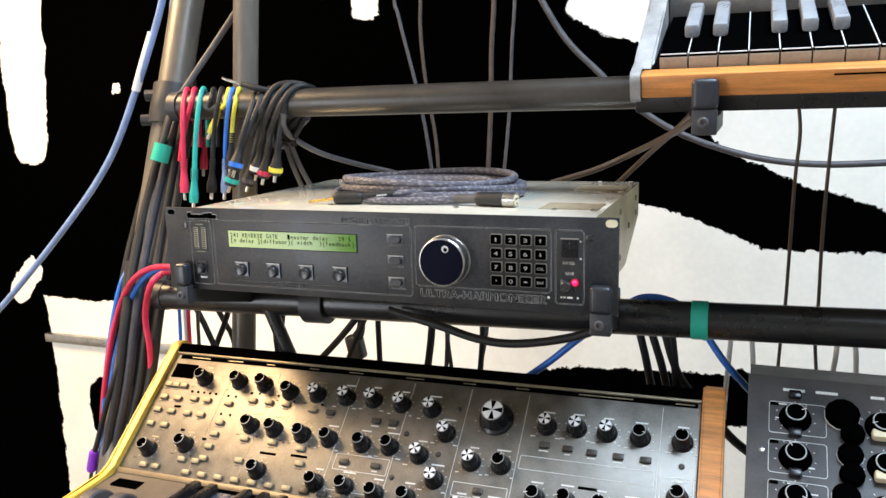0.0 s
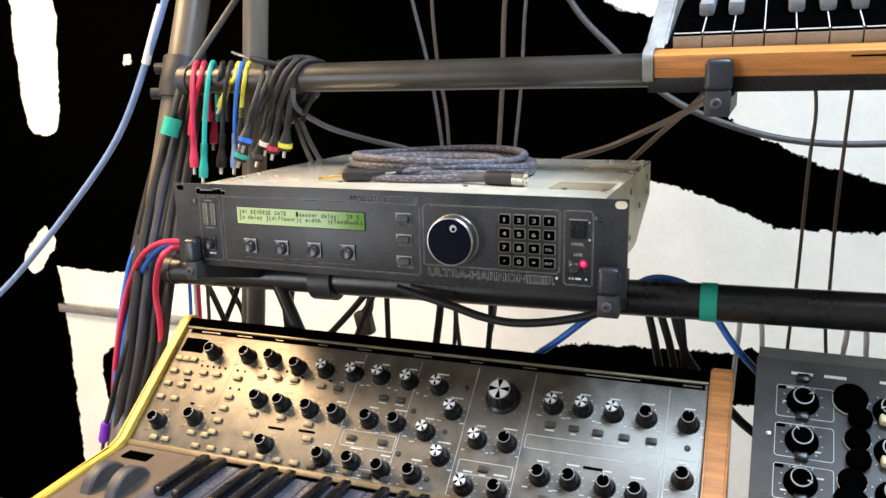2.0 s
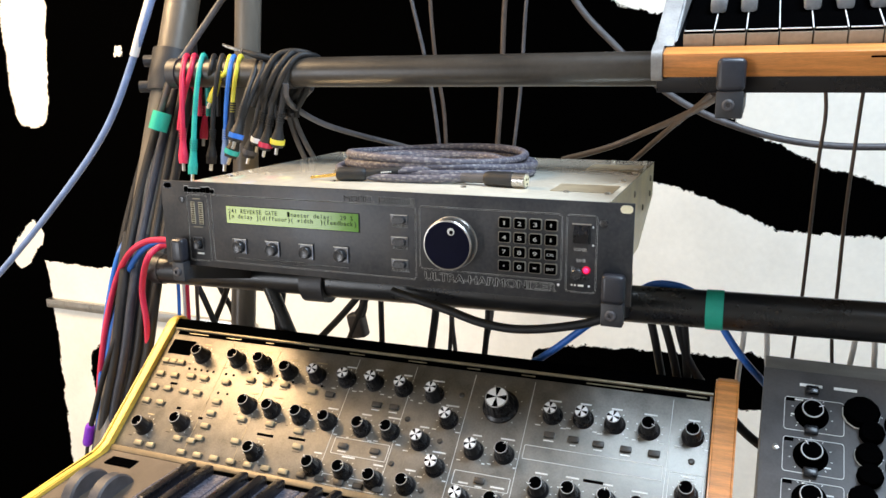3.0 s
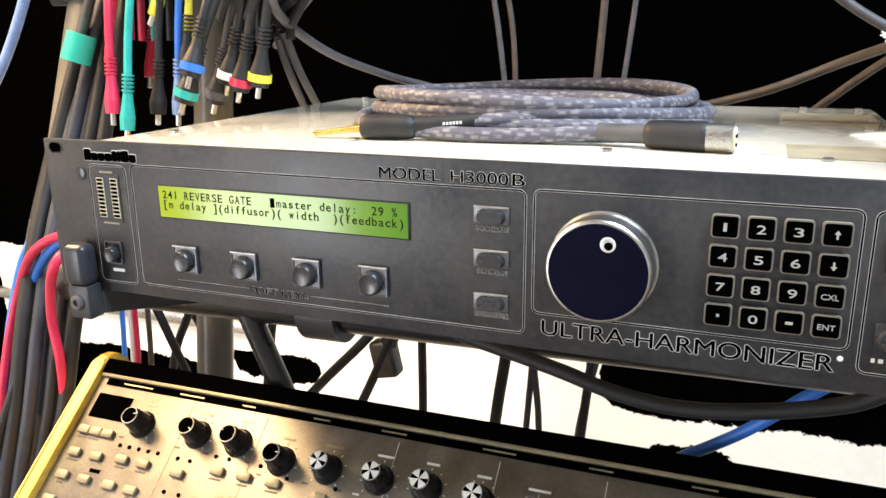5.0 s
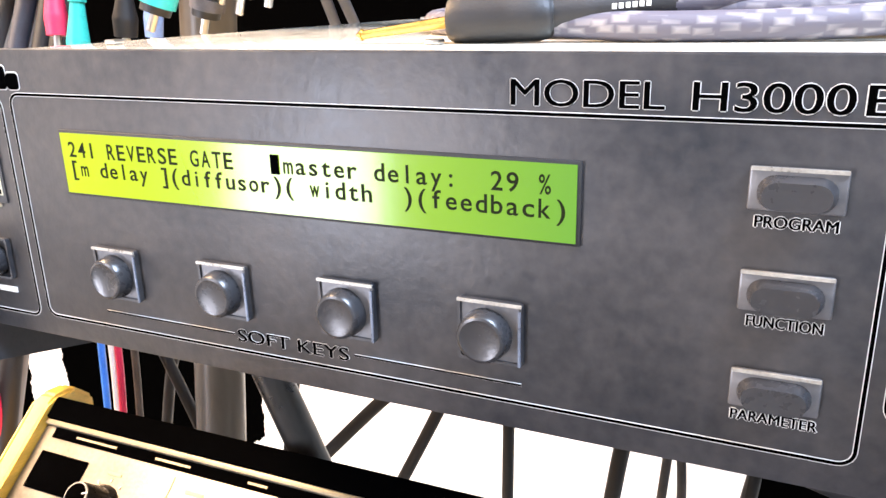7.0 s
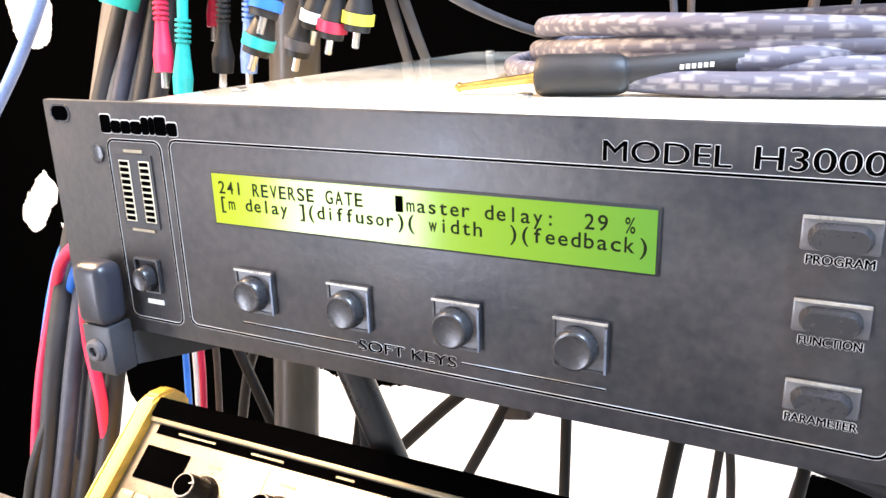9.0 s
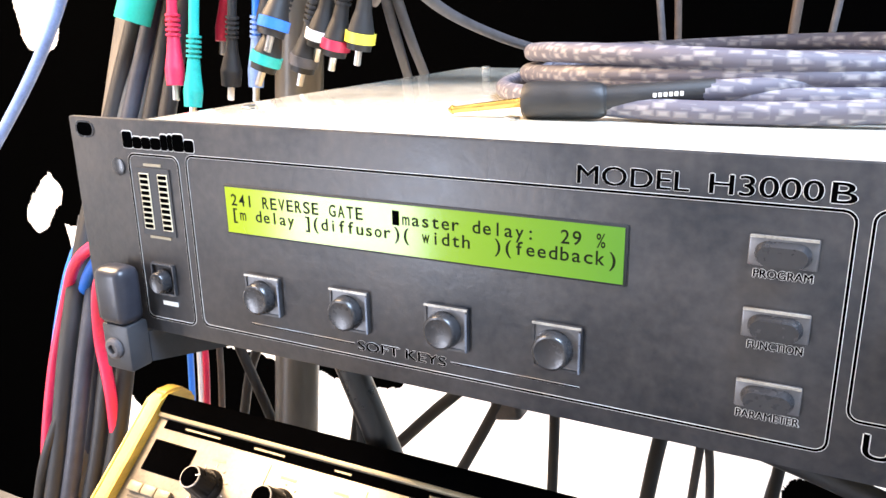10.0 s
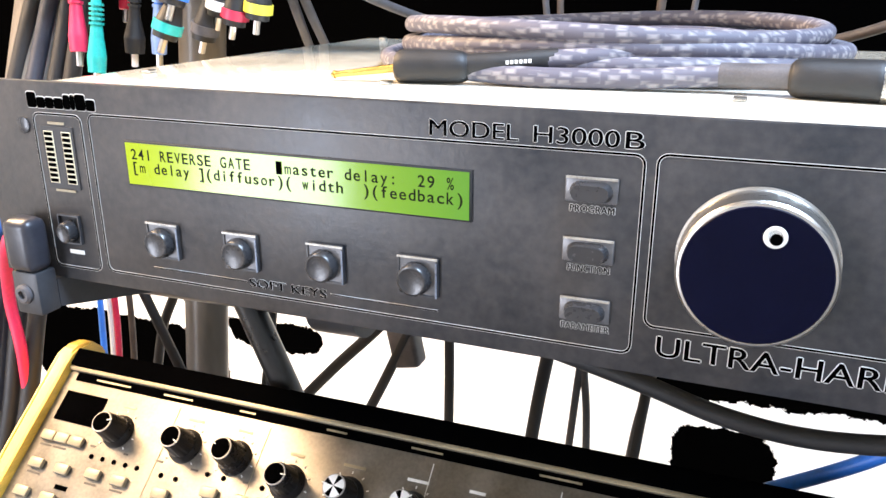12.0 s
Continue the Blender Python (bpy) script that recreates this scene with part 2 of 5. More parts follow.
def boxes(items, bevel=0.0, seg=2):
    """Boxes (x0, x1, y0, y1, z0, z1), bevelled, in one bmesh."""
    bm = bmesh.new()
    for x0, x1, y0, y1, z0, z1 in items:
        vs = bmesh.ops.create_cube(bm, size=1)["verts"]
        for v in vs:
            v.co = Vector((x0 if v.co.x < 0 else x1, y0 if v.co.y < 0 else y1, z0 if v.co.z < 0 else z1))
    if bevel:
        bmesh.ops.bevel(bm, geom=bm.edges[:], offset=bevel, segments=seg, affect="EDGES", profile=0.5)
    return bm


def turned(profile, seg=24, mat_at=None):
    """A solid turned about z from (radius, height) rows."""
    bm = bmesh.new()
    rings = []
    for r, h in profile:
        rings.append([bm.verts.new((r * math.cos(2 * math.pi * k / seg), r * math.sin(2 * math.pi * k / seg), h)) for k in range(seg)])
    for a, c in zip(rings, rings[1:]):
        for k in range(seg):
            bm.faces.new((a[k], a[(k + 1) % seg], c[(k + 1) % seg], c[k]))
    bm.faces.new(rings[0][::-1])
    bm.faces.new(rings[-1])
    return bm


def smooth_line(points, steps=8):
    pts = [Vector(p) for p in points]
    if len(pts) < 3:
        return pts
    ext = [2 * pts[0] - pts[1], *pts, 2 * pts[-1] - pts[-2]]
    out = []
    for i in range(1, len(ext) - 2):
        p0, p1, p2, p3 = ext[i - 1:i + 3]
        for k in range(steps):
            t = k / steps
            out.append(0.5 * (2 * p1 + (p2 - p0) * t + (2 * p0 - 5 * p1 + 4 * p2 - p3) * t * t + (3 * p1 - p0 - 3 * p2 + p3) * t ** 3))
    return out + [pts[-1]]


def tube(points, r, sides=16, steps=8, bm=None, smooth=True, closed_caps=True):
    """A round tube along a smooth line; r is one radius or one for each given point."""
    line = smooth_line(points, steps) if smooth else [Vector(p) for p in points]
    bm = bm or bmesh.new()
    n = len(line)
    prev = None
    rings = []
    for i, p in enumerate(line):
        d = (line[min(i + 1, n - 1)] - line[max(i - 1, 0)]).normalized()
        if prev is None:
            side = d.orthogonal().normalized()
        else:
            side = (prev - d * prev.dot(d)).normalized()
        prev = side
        up = d.cross(side)
        rad = r if isinstance(r, (int, float)) else float(np.interp(i / max(1, n - 1), np.linspace(0, 1, len(r)), r))
        rings.append([bm.verts.new(p + rad * (side * math.cos(2 * math.pi * k / sides) + up * math.sin(2 * math.pi * k / sides))) for k in range(sides)])
    for a, c in zip(rings, rings[1:]):
        for k in range(sides):
            bm.faces.new((a[k], a[(k + 1) % sides], c[(k + 1) % sides], c[k]))
    if closed_caps:
        bm.faces.new(rings[0][::-1])
        bm.faces.new(rings[-1])
    return bm


def prism(outline, depth, axis_matrix=None):
    """A polygon in x, y pulled up along z by depth."""
    bm = bmesh.new()
    low = [bm.verts.new((x, y, 0)) for x, y in outline]
    high = [bm.verts.new((x, y, depth)) for x, y in outline]
    bm.faces.new(low[::-1])
    bm.faces.new(high)
    for k in range(len(outline)):
        bm.faces.new((low[k], low[(k + 1) % len(outline)], high[(k + 1) % len(outline)], high[k]))
    if axis_matrix is not None:
        bm.transform(axis_matrix)
    return bm


def rounded(x0, x1, z0, z1, r, seg=5):
    out = []
    for cx, cz, a0 in ((x1 - r, z1 - r, 0), (x0 + r, z1 - r, 90), (x0 + r, z0 + r, 180), (x1 - r, z0 + r, 270)):
        for k in range(seg + 1):
            a = radians(a0 + 90 * k / seg)
            out.append((cx + r * math.cos(a), cz + r * math.sin(a)))
    return out


def ring_line(outer, inner, depth):
    """A printed line between two outlines of equal length."""
    bm = bmesh.new()
    rows = [[bm.verts.new((x, y, d)) for x, y in o] for o, d in ((outer, depth), (inner, depth), (inner, 0), (outer, 0))]
    n = len(outer)
    for a, c in zip(rows, rows[1:] + rows[:1]):
        for k in range(n):
            bm.faces.new((a[k], a[(k + 1) % n], c[(k + 1) % n], c[k]))
    return bm


# panel frame: x along the panel, y up, z out of its face
FACE = Matrix(((1, 0, 0, 0), (0, 0, -1, 0), (0, 1, 0, 0), (0, 0, 0, 1)))


def on_face(x, z, out=0.0):
    return Matrix.Translation((x, -out, z)) @ FACE


def lettering(text, size, width=None, offset=0.0, depth=0.0002):
    """A mesh of the built-in font, its left foot at the origin, stretched to a width."""
    cu = bpy.data.curves.new("lettering", "FONT")
    cu.body, cu.size, cu.extrude, cu.resolution_u, cu.offset = text, size, depth, 4, offset
    ob = bpy.data.objects.new("lettering", cu)
    scene.collection.objects.link(ob)
    dg = bpy.context.evaluated_depsgraph_get()
    me = bpy.data.meshes.new_from_object(ob.evaluated_get(dg))
    bpy.data.objects.remove(ob)
    xs = [v.co.x for v in me.vertices]
    if width and xs:
        k = width / (max(xs) - min(xs))
        x0 = min(xs)
        for v in me.vertices:
            v.co.x = (v.co.x - x0) * k
    return me


def printed(text, x, z, size, width, parent, rim=0.00017, out=0.0, bold=0.012):
    """White letters on the panel face, coloured black where overexposed, with a thin pale rim."""
    sign = lettering(text, size, width, 0.0, 0.00005)
    pale, dark = sign.copy(), sign
    pale.materials.append(INK)
    dark.materials.append(BLACK)
    fat = size * bold
    for dx, dz in ((fat + rim, 0), (-fat - rim, 0), (0, rim), (0, -rim)):
        place("lettering_rim", pale, parent, on_face(x + dx, z + dz, out + 0.00008))
    for dx in (-fat, 0, fat):
        place("lettering", dark, parent, on_face(x + dx, z, out + 0.00018 + dx * 0.02))


# ---- room ----


def room():
    spec = [("floor", (-3, 3, -2.5, 1.0, -0.1, 0.0), FLOOR, "plain grey-brown vinyl floor"),
            ("ceiling", (-3, 3, -2.5, 1.0, 2.5, 2.6), PLASTER, "flat white plaster ceiling"),
            ("wall_north", (-3, 3, 0.8, 1.0, 0, 2.5), WALL_OVEREXPOSED, "white wall, its overexposed areas coloured black with ragged edges"),
            ("wall_west", (-3.1, -3, -2.5, 1.0, 0, 2.5), PLASTER, "plain white plaster wall"),
            ("wall_east", (3, 3.1, -2.5, 1.0, 0, 2.5), PLASTER, "plain white plaster wall"),
            ("wall_south", (-3, 3, -2.6, -2.5, 0, 2.5), PLASTER, "plain white plaster wall behind the gear")]
    for name, b, mat, label in spec:
        ob = new(name, mesh_of(name, boxes([b]), mat, 0))
        tagged(ob, label, name.split("_")[0], kind="structure")
    ob = new("trim", mesh_of("trim", boxes([(-1.335, -0.70, 0.785, 0.799, 0.612, 0.635)], 0.003), STEEL))
    tagged(ob, "narrow grey rail along the white wall", "trim", kind="structure")

    # unseen door frame, added to hold the lamp mirrored in the display
    door = new("door_1", mesh_of("door_1", boxes([(-2.20, -2.14, -2.5, -2.44, 0.0, 1.80), (-1.42, -1.36, -2.5, -2.44, 0.0, 1.80), (-2.14, -1.42, -2.5, -2.44, 1.72, 1.80), (-2.14, -1.42, -2.5, -2.44, 0.0, 0.08)], 0.004), WHITE))
    tagged(door, "unseen white door frame added round the lamp mirrored in the display", "door", kind="structure")


room()


def ceiling_light(x, y, z, w, h, label):
    t = thing("ceiling_light", (x, y, 2.5), label, "ceiling light")
    part("frame", boxes([(x - w / 2 - 0.03, x + w / 2 + 0.03, y - h / 2 - 0.03, y + h / 2 + 0.03, z + 0.02, min(2.499, z + 0.07))], 0.004), WHITE, t)
    for sx in (-0.35, 0.35) if z < 2.3 else ():
        part("rod", tube([(x + sx * w, y, z + 0.06), (x + sx * w, y, 2.499)], 0.006, 10, smooth=False), STEEL, t)


# unseen fixtures, added to house the two overhead lamps
ceiling_light(-1.0, -0.05, 1.82, 0.6, 0.6, "unseen hanging panel added for the warm light from the left")
ceiling_light(0.75, -0.25, 2.42, 1.0, 0.6, "unseen ceiling panel added for the cool light from the right")

# ---- stand ----


def between(a, c):
    a, c = Vector(a), Vector(c)
    return Matrix.Translation(a) @ (c - a).to_track_quat("Z", "Y").to_matrix().to_4x4(), (c - a).length


LEG_DIR = Vector((0, 0.168, 0.488))


def leg_at(z):
    return Vector((-0.424 + (z - 1.13) * 0.0185, 0.299 + (z - 1.348) * LEG_DIR.y / LEG_DIR.z, z))


def band(a, c, r, wall=0.0006):
    m, length = between(a, c)
    bm = turned([(r, 0), (r + wall, 0.0005), (r + wall, length - 0.0005), (r, length)], 28)
    bm.transform(m)
    return bm


def yz_prism(profile, x0, x1):
    return prism(profile, x1 - x0, Matrix(((0, 0, 1, x0), (1, 0, 0, 0), (0, 1, 0, 0), (0, 0, 0, 1))))


def bracket(stand_thing, x, z0, half, back, drop, rise=0.0, arm_from=-1.0, arm_to=1.0):
    """A hook bracket: a rounded finger in front, a block with a screw, and a tapering arm back to its bar."""
    block = boxes([(x - half, x + half, -0.0118, -0.0006, z0 - 0.0185, z0 + 0.002)], 0.0014)
    b = part("bracket", block, CLAMP, stand_thing)
    part("finger", boxes([(x - half - 0.0006, x + half + 0.0006, -0.0132, -0.0008, z0 + 0.0015, z0 + 0.0262)], 0.0042, 4), FINGER, b, "rounded black rubber-coated finger")
    arm = yz_prism([(-0.0008, z0 - 0.0175), (-0.0008, z0 - 0.0042), (back * 0.6, z0 - 0.0042), (back, z0 - 0.0042 + rise), (back, z0 - 0.0175 - drop)], x + arm_from * half, x + arm_to * half)
    part("arm", arm, CLAMP, b)
    screw = turned([(0.0, 0), (0.0046, 0), (0.0046, 0.0014), (0.0034, 0.0022), (0.002, 0.0022), (0.0018, 0.0006)], 18)
    screw.transform(Matrix.Translation((x - 0.0008, -0.0117, z0 - 0.0085)) @ FACE)
    part("screw", screw, RUBBER_GREY, b)


def stand():
    t = thing("equipment_stand", (0, 0.2, 0), "black tubular equipment stand with clamps and brackets", "stand")
    part("leg", tube([leg_at(0.02), leg_at(1.7)], 0.023, 28, smooth=False), POLE, t, "slanted grey tube leg")
    part("leg", tube([(-0.3560, 0.17, 0.02), (-0.2625, 0.262, 1.70)], 0.0165, 28, smooth=False), POLE, t, "upright grey tube leg")
    part("bar", tube([(-0.36, 0.12, 0.9558), (1.3, 0.12, 0.9904)], 0.0185, 28, smooth=False), TUBE, t)
    part("bar", tube([(-0.375, 0.2, 1.1955), (1.3, 0.2, 1.196)], 0.0176, 28, smooth=False), UPPER_TUBE, t)
    part("brace", tube([(-0.1990, 0.112, 0.966), (-0.1300, 0.120, 0.79)], 0.0085, 16, smooth=False), TUBE, t)
    # clamps where the bars meet the slanted leg
    part("collar", tube([(-0.218, 0.2, 1.1955), (-0.196, 0.2, 1.1955)], 0.0196, 24, smooth=False), CLAMP, t)
    for z, yb, xe in ((1.1955, 0.2, -0.375), (0.9558, 0.12, -0.36)):
        p = leg_at(z)
        a, c = leg_at(z - 0.028), leg_at(z + 0.028)
        part("clamp", band(a, c, 0.0235, 0.005), CLAMP, t)
        part("clamp_arm", tube([(p.x + 0.012, p.y, z), (xe, yb + 0.01, z)], 0.012, 16, smooth=False), CLAMP, t)
        part("clamp_cap", tube([(xe - 0.004, yb, z), (xe + 0.01, yb, z)], 0.0196, 20, smooth=False), CLAMP, t)
        for dz in (-0.017, 0.017) if z > 1.1 else ():
            q = leg_at(z + dz)
            part("clamp_bolt", tube([(q.x - 0.012, q.y - 0.014, q.z), (q.x - 0.03, q.y - 0.022, q.z)], 0.008, 12, smooth=False), CLAMP, t)
    part("clamp", tube([(-0.143, 0.12, 0.9583), (-0.114, 0.12, 0.959)], 0.0235, 24, smooth=False), CLAMP, t)
    part("tape_band", band((0.2968, 0.12, 0.96951), (0.3130, 0.12, 0.96984), 0.0188), TEAL, t, "teal tape wrapped round the bar")
    bracket(t, 0.2275, 1.0032, 0.0092, 0.118, 0.030, 0.0, -0.96, -0.1)
    bracket(t, -0.2180, 1.0032, 0.0075, 0.118, 0.030, 0.0, 0.0, 0.96)
    # the bracket under the upper keyboard
    bracket(t, 0.3085, 1.1768, 0.0098, 0.190, 0.000, 0.014, -0.2, 0.96)


stand()

# ---- rack unit ----


def rack_unit():
    t = thing("rack_effects_unit", (0, 0, 1.0), "dark rack effects unit with green display on stand brackets", "effects unit")
    plate = part("faceplate", boxes([(-0.2413, 0.2413, 0, 0.0032, 1.0, 1.0881)], 0.0006), PANEL, t, "dark anodised aluminium front panel")
    # case: upright walls with a cut lower rear corner
    side = [(0.0035, 1.003), (0.22, 1.003), (0.332, 1.045), (0.332, 1.0845), (0.0035, 1.0845)]
    yz = Matrix(((0, 0, 1, -0.2155), (1, 0, 0, 0), (0, 1, 0, 0), (0, 0, 0, 1)))
    body = part("case", prism(side, 0.433, yz), CASE, t, "cream plated steel case")
    part("lid", boxes([(-0.216, 0.218, 0.006, 0.3335, 1.0847, 1.0858)], 0.0004), LID, t, "shiny cream plated steel lid")
    for y0, y1 in ((0.064, 0.112), (0.236, 0.284)):
        part("label_plate", boxes([(0.1545, 0.2125, y0, y1, 1.0859, 1.0863)]), LABEL, t, "faded grey label on the lid")
    for y in (0.06, 0.15, 0.24, 0.322):
        for x in (-0.1985, -0.072, 0.0705, 0.171, 0.2085):
            if (y in (0.06, 0.322)) or abs(x) > 0.2:
                part("screw", boxes([(x - 0.0025, x + 0.0025, y - 0.0025, y + 0.0025, 1.0859, 1.0875)], 0.0006), STEEL, body)
    for y, z in ((0.06, 1.07), (0.17, 1.07), (0.3, 1.07), (0.06, 1.03), (0.17, 1.02), (0.3, 1.052), (0.24, 1.045)):
        s = turned([(0.0035, 0), (0.0035, 0.001), (0.002, 0.0016)], 10)
        s.transform(Matrix.Translation((0.2175, y, z)) @ Matrix.Rotation(radians(90), 4, "Y"))
        part("screw", s, LABEL, body)
    # mounting slots and screws
    for x in (-0.2325, 0.2350):
        z = 1.0832
        part("mounting_slot", ring_line(rounded(-0.0052, 0.0052, -0.0034, 0.0034, 0.0033), rounded(-0.0045, 0.0045, -0.0027, 0.0027, 0.0026), 0.0003), BUTTON if x < 0 else CREAM, plate, m=on_face(x, z), smooth=0)
        part("mounting_slot", prism(rounded(-0.0045, 0.0045, -0.0027, 0.0027, 0.0026), 0.0002), BLACK if x < 0 else CREAM, plate, m=on_face(x, z), smooth=0)
    for x, z in ((-0.2160, 1.0690), (0.2165, 1.0704)):
        part("panel_screw", turned([(0.0036, 0), (0.0036, 0.0005), (0.0026, 0.0008)], 18), BUTTON, plate, m=on_face(x, z))
    # printed frames: white lines, their overexposed core coloured black
    frames = [(-0.2098, -0.1838, 1.0062, 1.0745), (-0.1796, 0.0458, 1.0072, 1.0755), (0.0498, 0.1815, 1.0182, 1.0762), (0.1857, 0.2112, 1.0092, 1.0762)]
    for x0, x1, z0, z1 in frames:
        for grow, mat, h in ((0.00054, INK, 0.00008), (0.00038, BLACK, 0.00016)):
            o = rounded(x0 - grow, x1 + grow, z0 - grow, z1 + grow, 0.0032 + grow)
            i = rounded(x0 + grow, x1 - grow, z0 + grow, z1 - grow, 0.0032 - grow)
            part("printed_frame", ring_line(o, i, h), mat, plate, m=on_face(0, 0), smooth=0)
    # maker's mark as plain blocks
    x = -0.2118
    for w, h in ((0.0050, 0.0066), (0.0044, 0.0047), (0.0044, 0.0047), (0.0048, 0.0047), (0.0034, 0.0062), (0.0022, 0.0064), (0.0052, 0.0066), (0.0046, 0.0047)):
        part("mark_rim", prism(rounded(x - 0.00018, x + w + 0.00042, 1.0766, 1.0772 + h, 0.0012), 0.00008), INK, plate, m=on_face(0, 0), smooth=0)
        part("mark_block", prism(rounded(x, x + w + 0.00025, 1.0768, 1.0768 + h, 0.0011), 0.0002), BLACK, plate, m=on_face(0, 0), smooth=0)
        x += w + 0.0004

    # level meter
    meter = part("level_meter", boxes([(-0.2062, -0.1888, -0.0004, 0, 1.0425, 1.0695)]), PANEL_DARK, t, "two-column level meter")
    for k in range(10):
        for x0 in (-0.2044, -0.1946):
            z = 1.0452 + k * 0.00225
            part("segment", boxes([(x0, x0 + 0.0042, -0.0008, -0.0004, z, z + 0.0015)]), BLACK, meter)
            part("segment_rim", boxes([(x0 - 0.0004, x0 + 0.0046, -0.0006, -0.0003, z - 0.0004, z + 0.0019)]), CREAM, meter)
    for w, z in ((0.009, 1.0702), (0.011, 1.0410)):
        part("writing_bar", boxes([(-0.1974 - w / 2, -0.1974 + w / 2, -0.0004, 0, z, z + 0.001)]), LABEL, meter)
    # display
    disp = part("display", boxes([(-0.1617, -0.0112, -0.0008, 0, 1.0475, 1.0662)], 0.0003), PANEL_DARK, t, "green backlit two-line display")
    glow = part("display_glass", boxes([(-0.1607, -0.0122, -0.0012, -0.0008, 1.0483, 1.0654)]), DISPLAY, disp)
    rows = ("241 REVERSE GATE   |master delay:  29 %", "[m delay ](diffusor)( width  )(feedback)")
    for text, z in zip(rows, (1.0588, 1.0535)):
        for k, ch in enumerate(text):
            x = -0.1580 + k * 0.00362
            if ch == "|":
                part("cursor", boxes([(x, x + 0.0024, -0.0015, -0.0012, z - 0.0004, z + 0.0045)]), BLACK, glow)
            elif ch != " ":
                me = LCD_SIGNS.get(ch)
                if me is None:
                    me = lettering(ch, 0.0061, None, 0.00006, 0.00005)
                    xs = [v.co.x for v in me.vertices]
                    w = max(xs) - min(xs)
                    k2 = min(1.15, 0.0027 / w) if w > 0.0012 else 1.0
                    mid = (max(xs) + min(xs)) / 2
                    for v in me.vertices:
                        v.co.x = (v.co.x - mid) * k2
                    me.materials.append(LCD_INK)
                    LCD_SIGNS[ch] = me
                place("character", me, glow, on_face(x + 0.0014, z, 0.0013))
    # soft keys, level key
    bez = mesh_of("bezel", ring_line(rounded(-0.008, 0.008, -0.0078, 0.0078, 0.0008, 2), rounded(-0.0072, 0.0072, -0.007, 0.007, 0.0006, 2), 0.0014), PANEL, 0)
    cap = mesh_of("key_cap", turned([(0.0066, 0.0002), (0.0064, 0.0012), (0.0062, 0.003), (0.006, 0.0044), (0.0056, 0.005), (0.005, 0.0052), (0.004, 0.0049)], 32), BUTTON)
    socket = mesh_of("key_socket", boxes([(-0.0072, 0.0072, -0.007, 0.007, 0, 0.0009)]), BEZEL, 0)
    # thin strips coloured as the highlights along the top and right edge
    slot = mesh_of("key_top_glint", boxes([(-0.0079, 0.0079, 0.007, 0.0077, 0.0013, 0.0019)]), KEY_LIP, 0)
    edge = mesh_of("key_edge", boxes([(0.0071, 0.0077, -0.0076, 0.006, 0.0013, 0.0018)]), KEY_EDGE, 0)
    for x in (-0.1470, -0.1086, -0.0702, -0.0318):
        k = place("soft_key", bez, t, on_face(x, 1.0249))
        place("key_socket", socket, k, local=True)
        place("key_cap", cap, k, Matrix.Translation((-0.001, -0.0008, 0)), local=True)
        place("key_top_glint", slot, k, local=True)
        place("key_edge", edge, k, local=True)
    k = place("level_key", bez, t, on_face(-0.1980, 1.0242) @ Matrix.Diagonal((0.75, 0.85, 1, 1)))
    place("key_cap", cap, k, Matrix.Translation((0, -0.001, 0)) @ Matrix.Diagonal((0.9, 0.9, 1, 1)), local=True)
    part("writing_bar", boxes([(-0.2005, -0.1925, -0.0003, 0, 1.0128, 1.0146)]), INK, t)
    # three oblong keys
    bez2 = mesh_of("bezel", boxes([(-0.0086, 0.0086, -0.0043, 0.0043, 0, 0.0012)], 0.0005), BEZEL)
    bm = prism(rounded(-0.0074, 0.0074, -0.0037, 0.0037, 0.0034), 0.0044)
    for v in bm.verts:
        if v.co.z > 0.002:
            v.co.x, v.co.y = v.co.x * 0.82, v.co.y * 0.72
    cap2 = mesh_of("key_cap", bm, BUTTON)
    lip = mesh_of("key_top_glint", boxes([(-0.0084, 0.0084, 0.0036, 0.0043, 0.0011, 0.0016)]), KEY_LIP)
    for z, word, w in ((1.0631, "PROGRAM", 0.0146), (1.0424, "FUNCTION", 0.0140), (1.0211, "PARAMETER", 0.0165)):
        k = place("menu_key", bez2, t, on_face(0.0297, z))
        place("key_cap", cap2, k, Matrix.Translation((0, -0.0006, 0)), local=True)
        place("key_top_glint", lip, k, local=True)
        printed(word, 0.0301 - w / 2, z - 0.0078, 0.0034, w, plate, 0.00017, bold=0.028)
    # jog wheel
    jog = part("jog_wheel", turned([(0.0236, 0), (0.0236, 0.0006), (0.0229, 0.001), (0.0225, 0.0124), (0.0218, 0.0134), (0.0212, 0.0136)], 64), STEEL, t, "dark blue jog wheel with bright rim", on_face(0.0815, 1.0447) @ Matrix.Diagonal((1.02, 1.02, 1, 1)))
    part("wheel_face", turned([(0.0211, 0.0135), (0.0207, 0.0140), (0.001, 0.0140)], 64), NAVY, jog, local=True)
    part("finger_dimple", turned([(0.0033, 0.0138), (0.0033, 0.0142), (0.0027, 0.0143), (0.002, 0.0140)], 24), INK, jog, m=Matrix.Translation((0.004, 0.0125, 0)), local=True)
    part("finger_dimple", turned([(0.0018, 0.0140), (0.0016, 0.0145)], 18), BLACK, jog, m=Matrix.Translation((0.0043, 0.0118, 0)), local=True)
    # keypad
    key = mesh_of("keypad_key", prism(rounded(-0.0049, 0.0049, -0.0043, 0.0043, 0.0012), 0.0028), BLACK)
    rim = mesh_of("key_rim", prism(rounded(-0.0056, 0.0056, -0.0049, 0.0049, 0.0016), 0.0022), KEY_RIM)
    signs = ("1", "2", "3", "^", "4", "5", "6", "v", "7", "8", "9", "c", ".", "0", "-", "e")
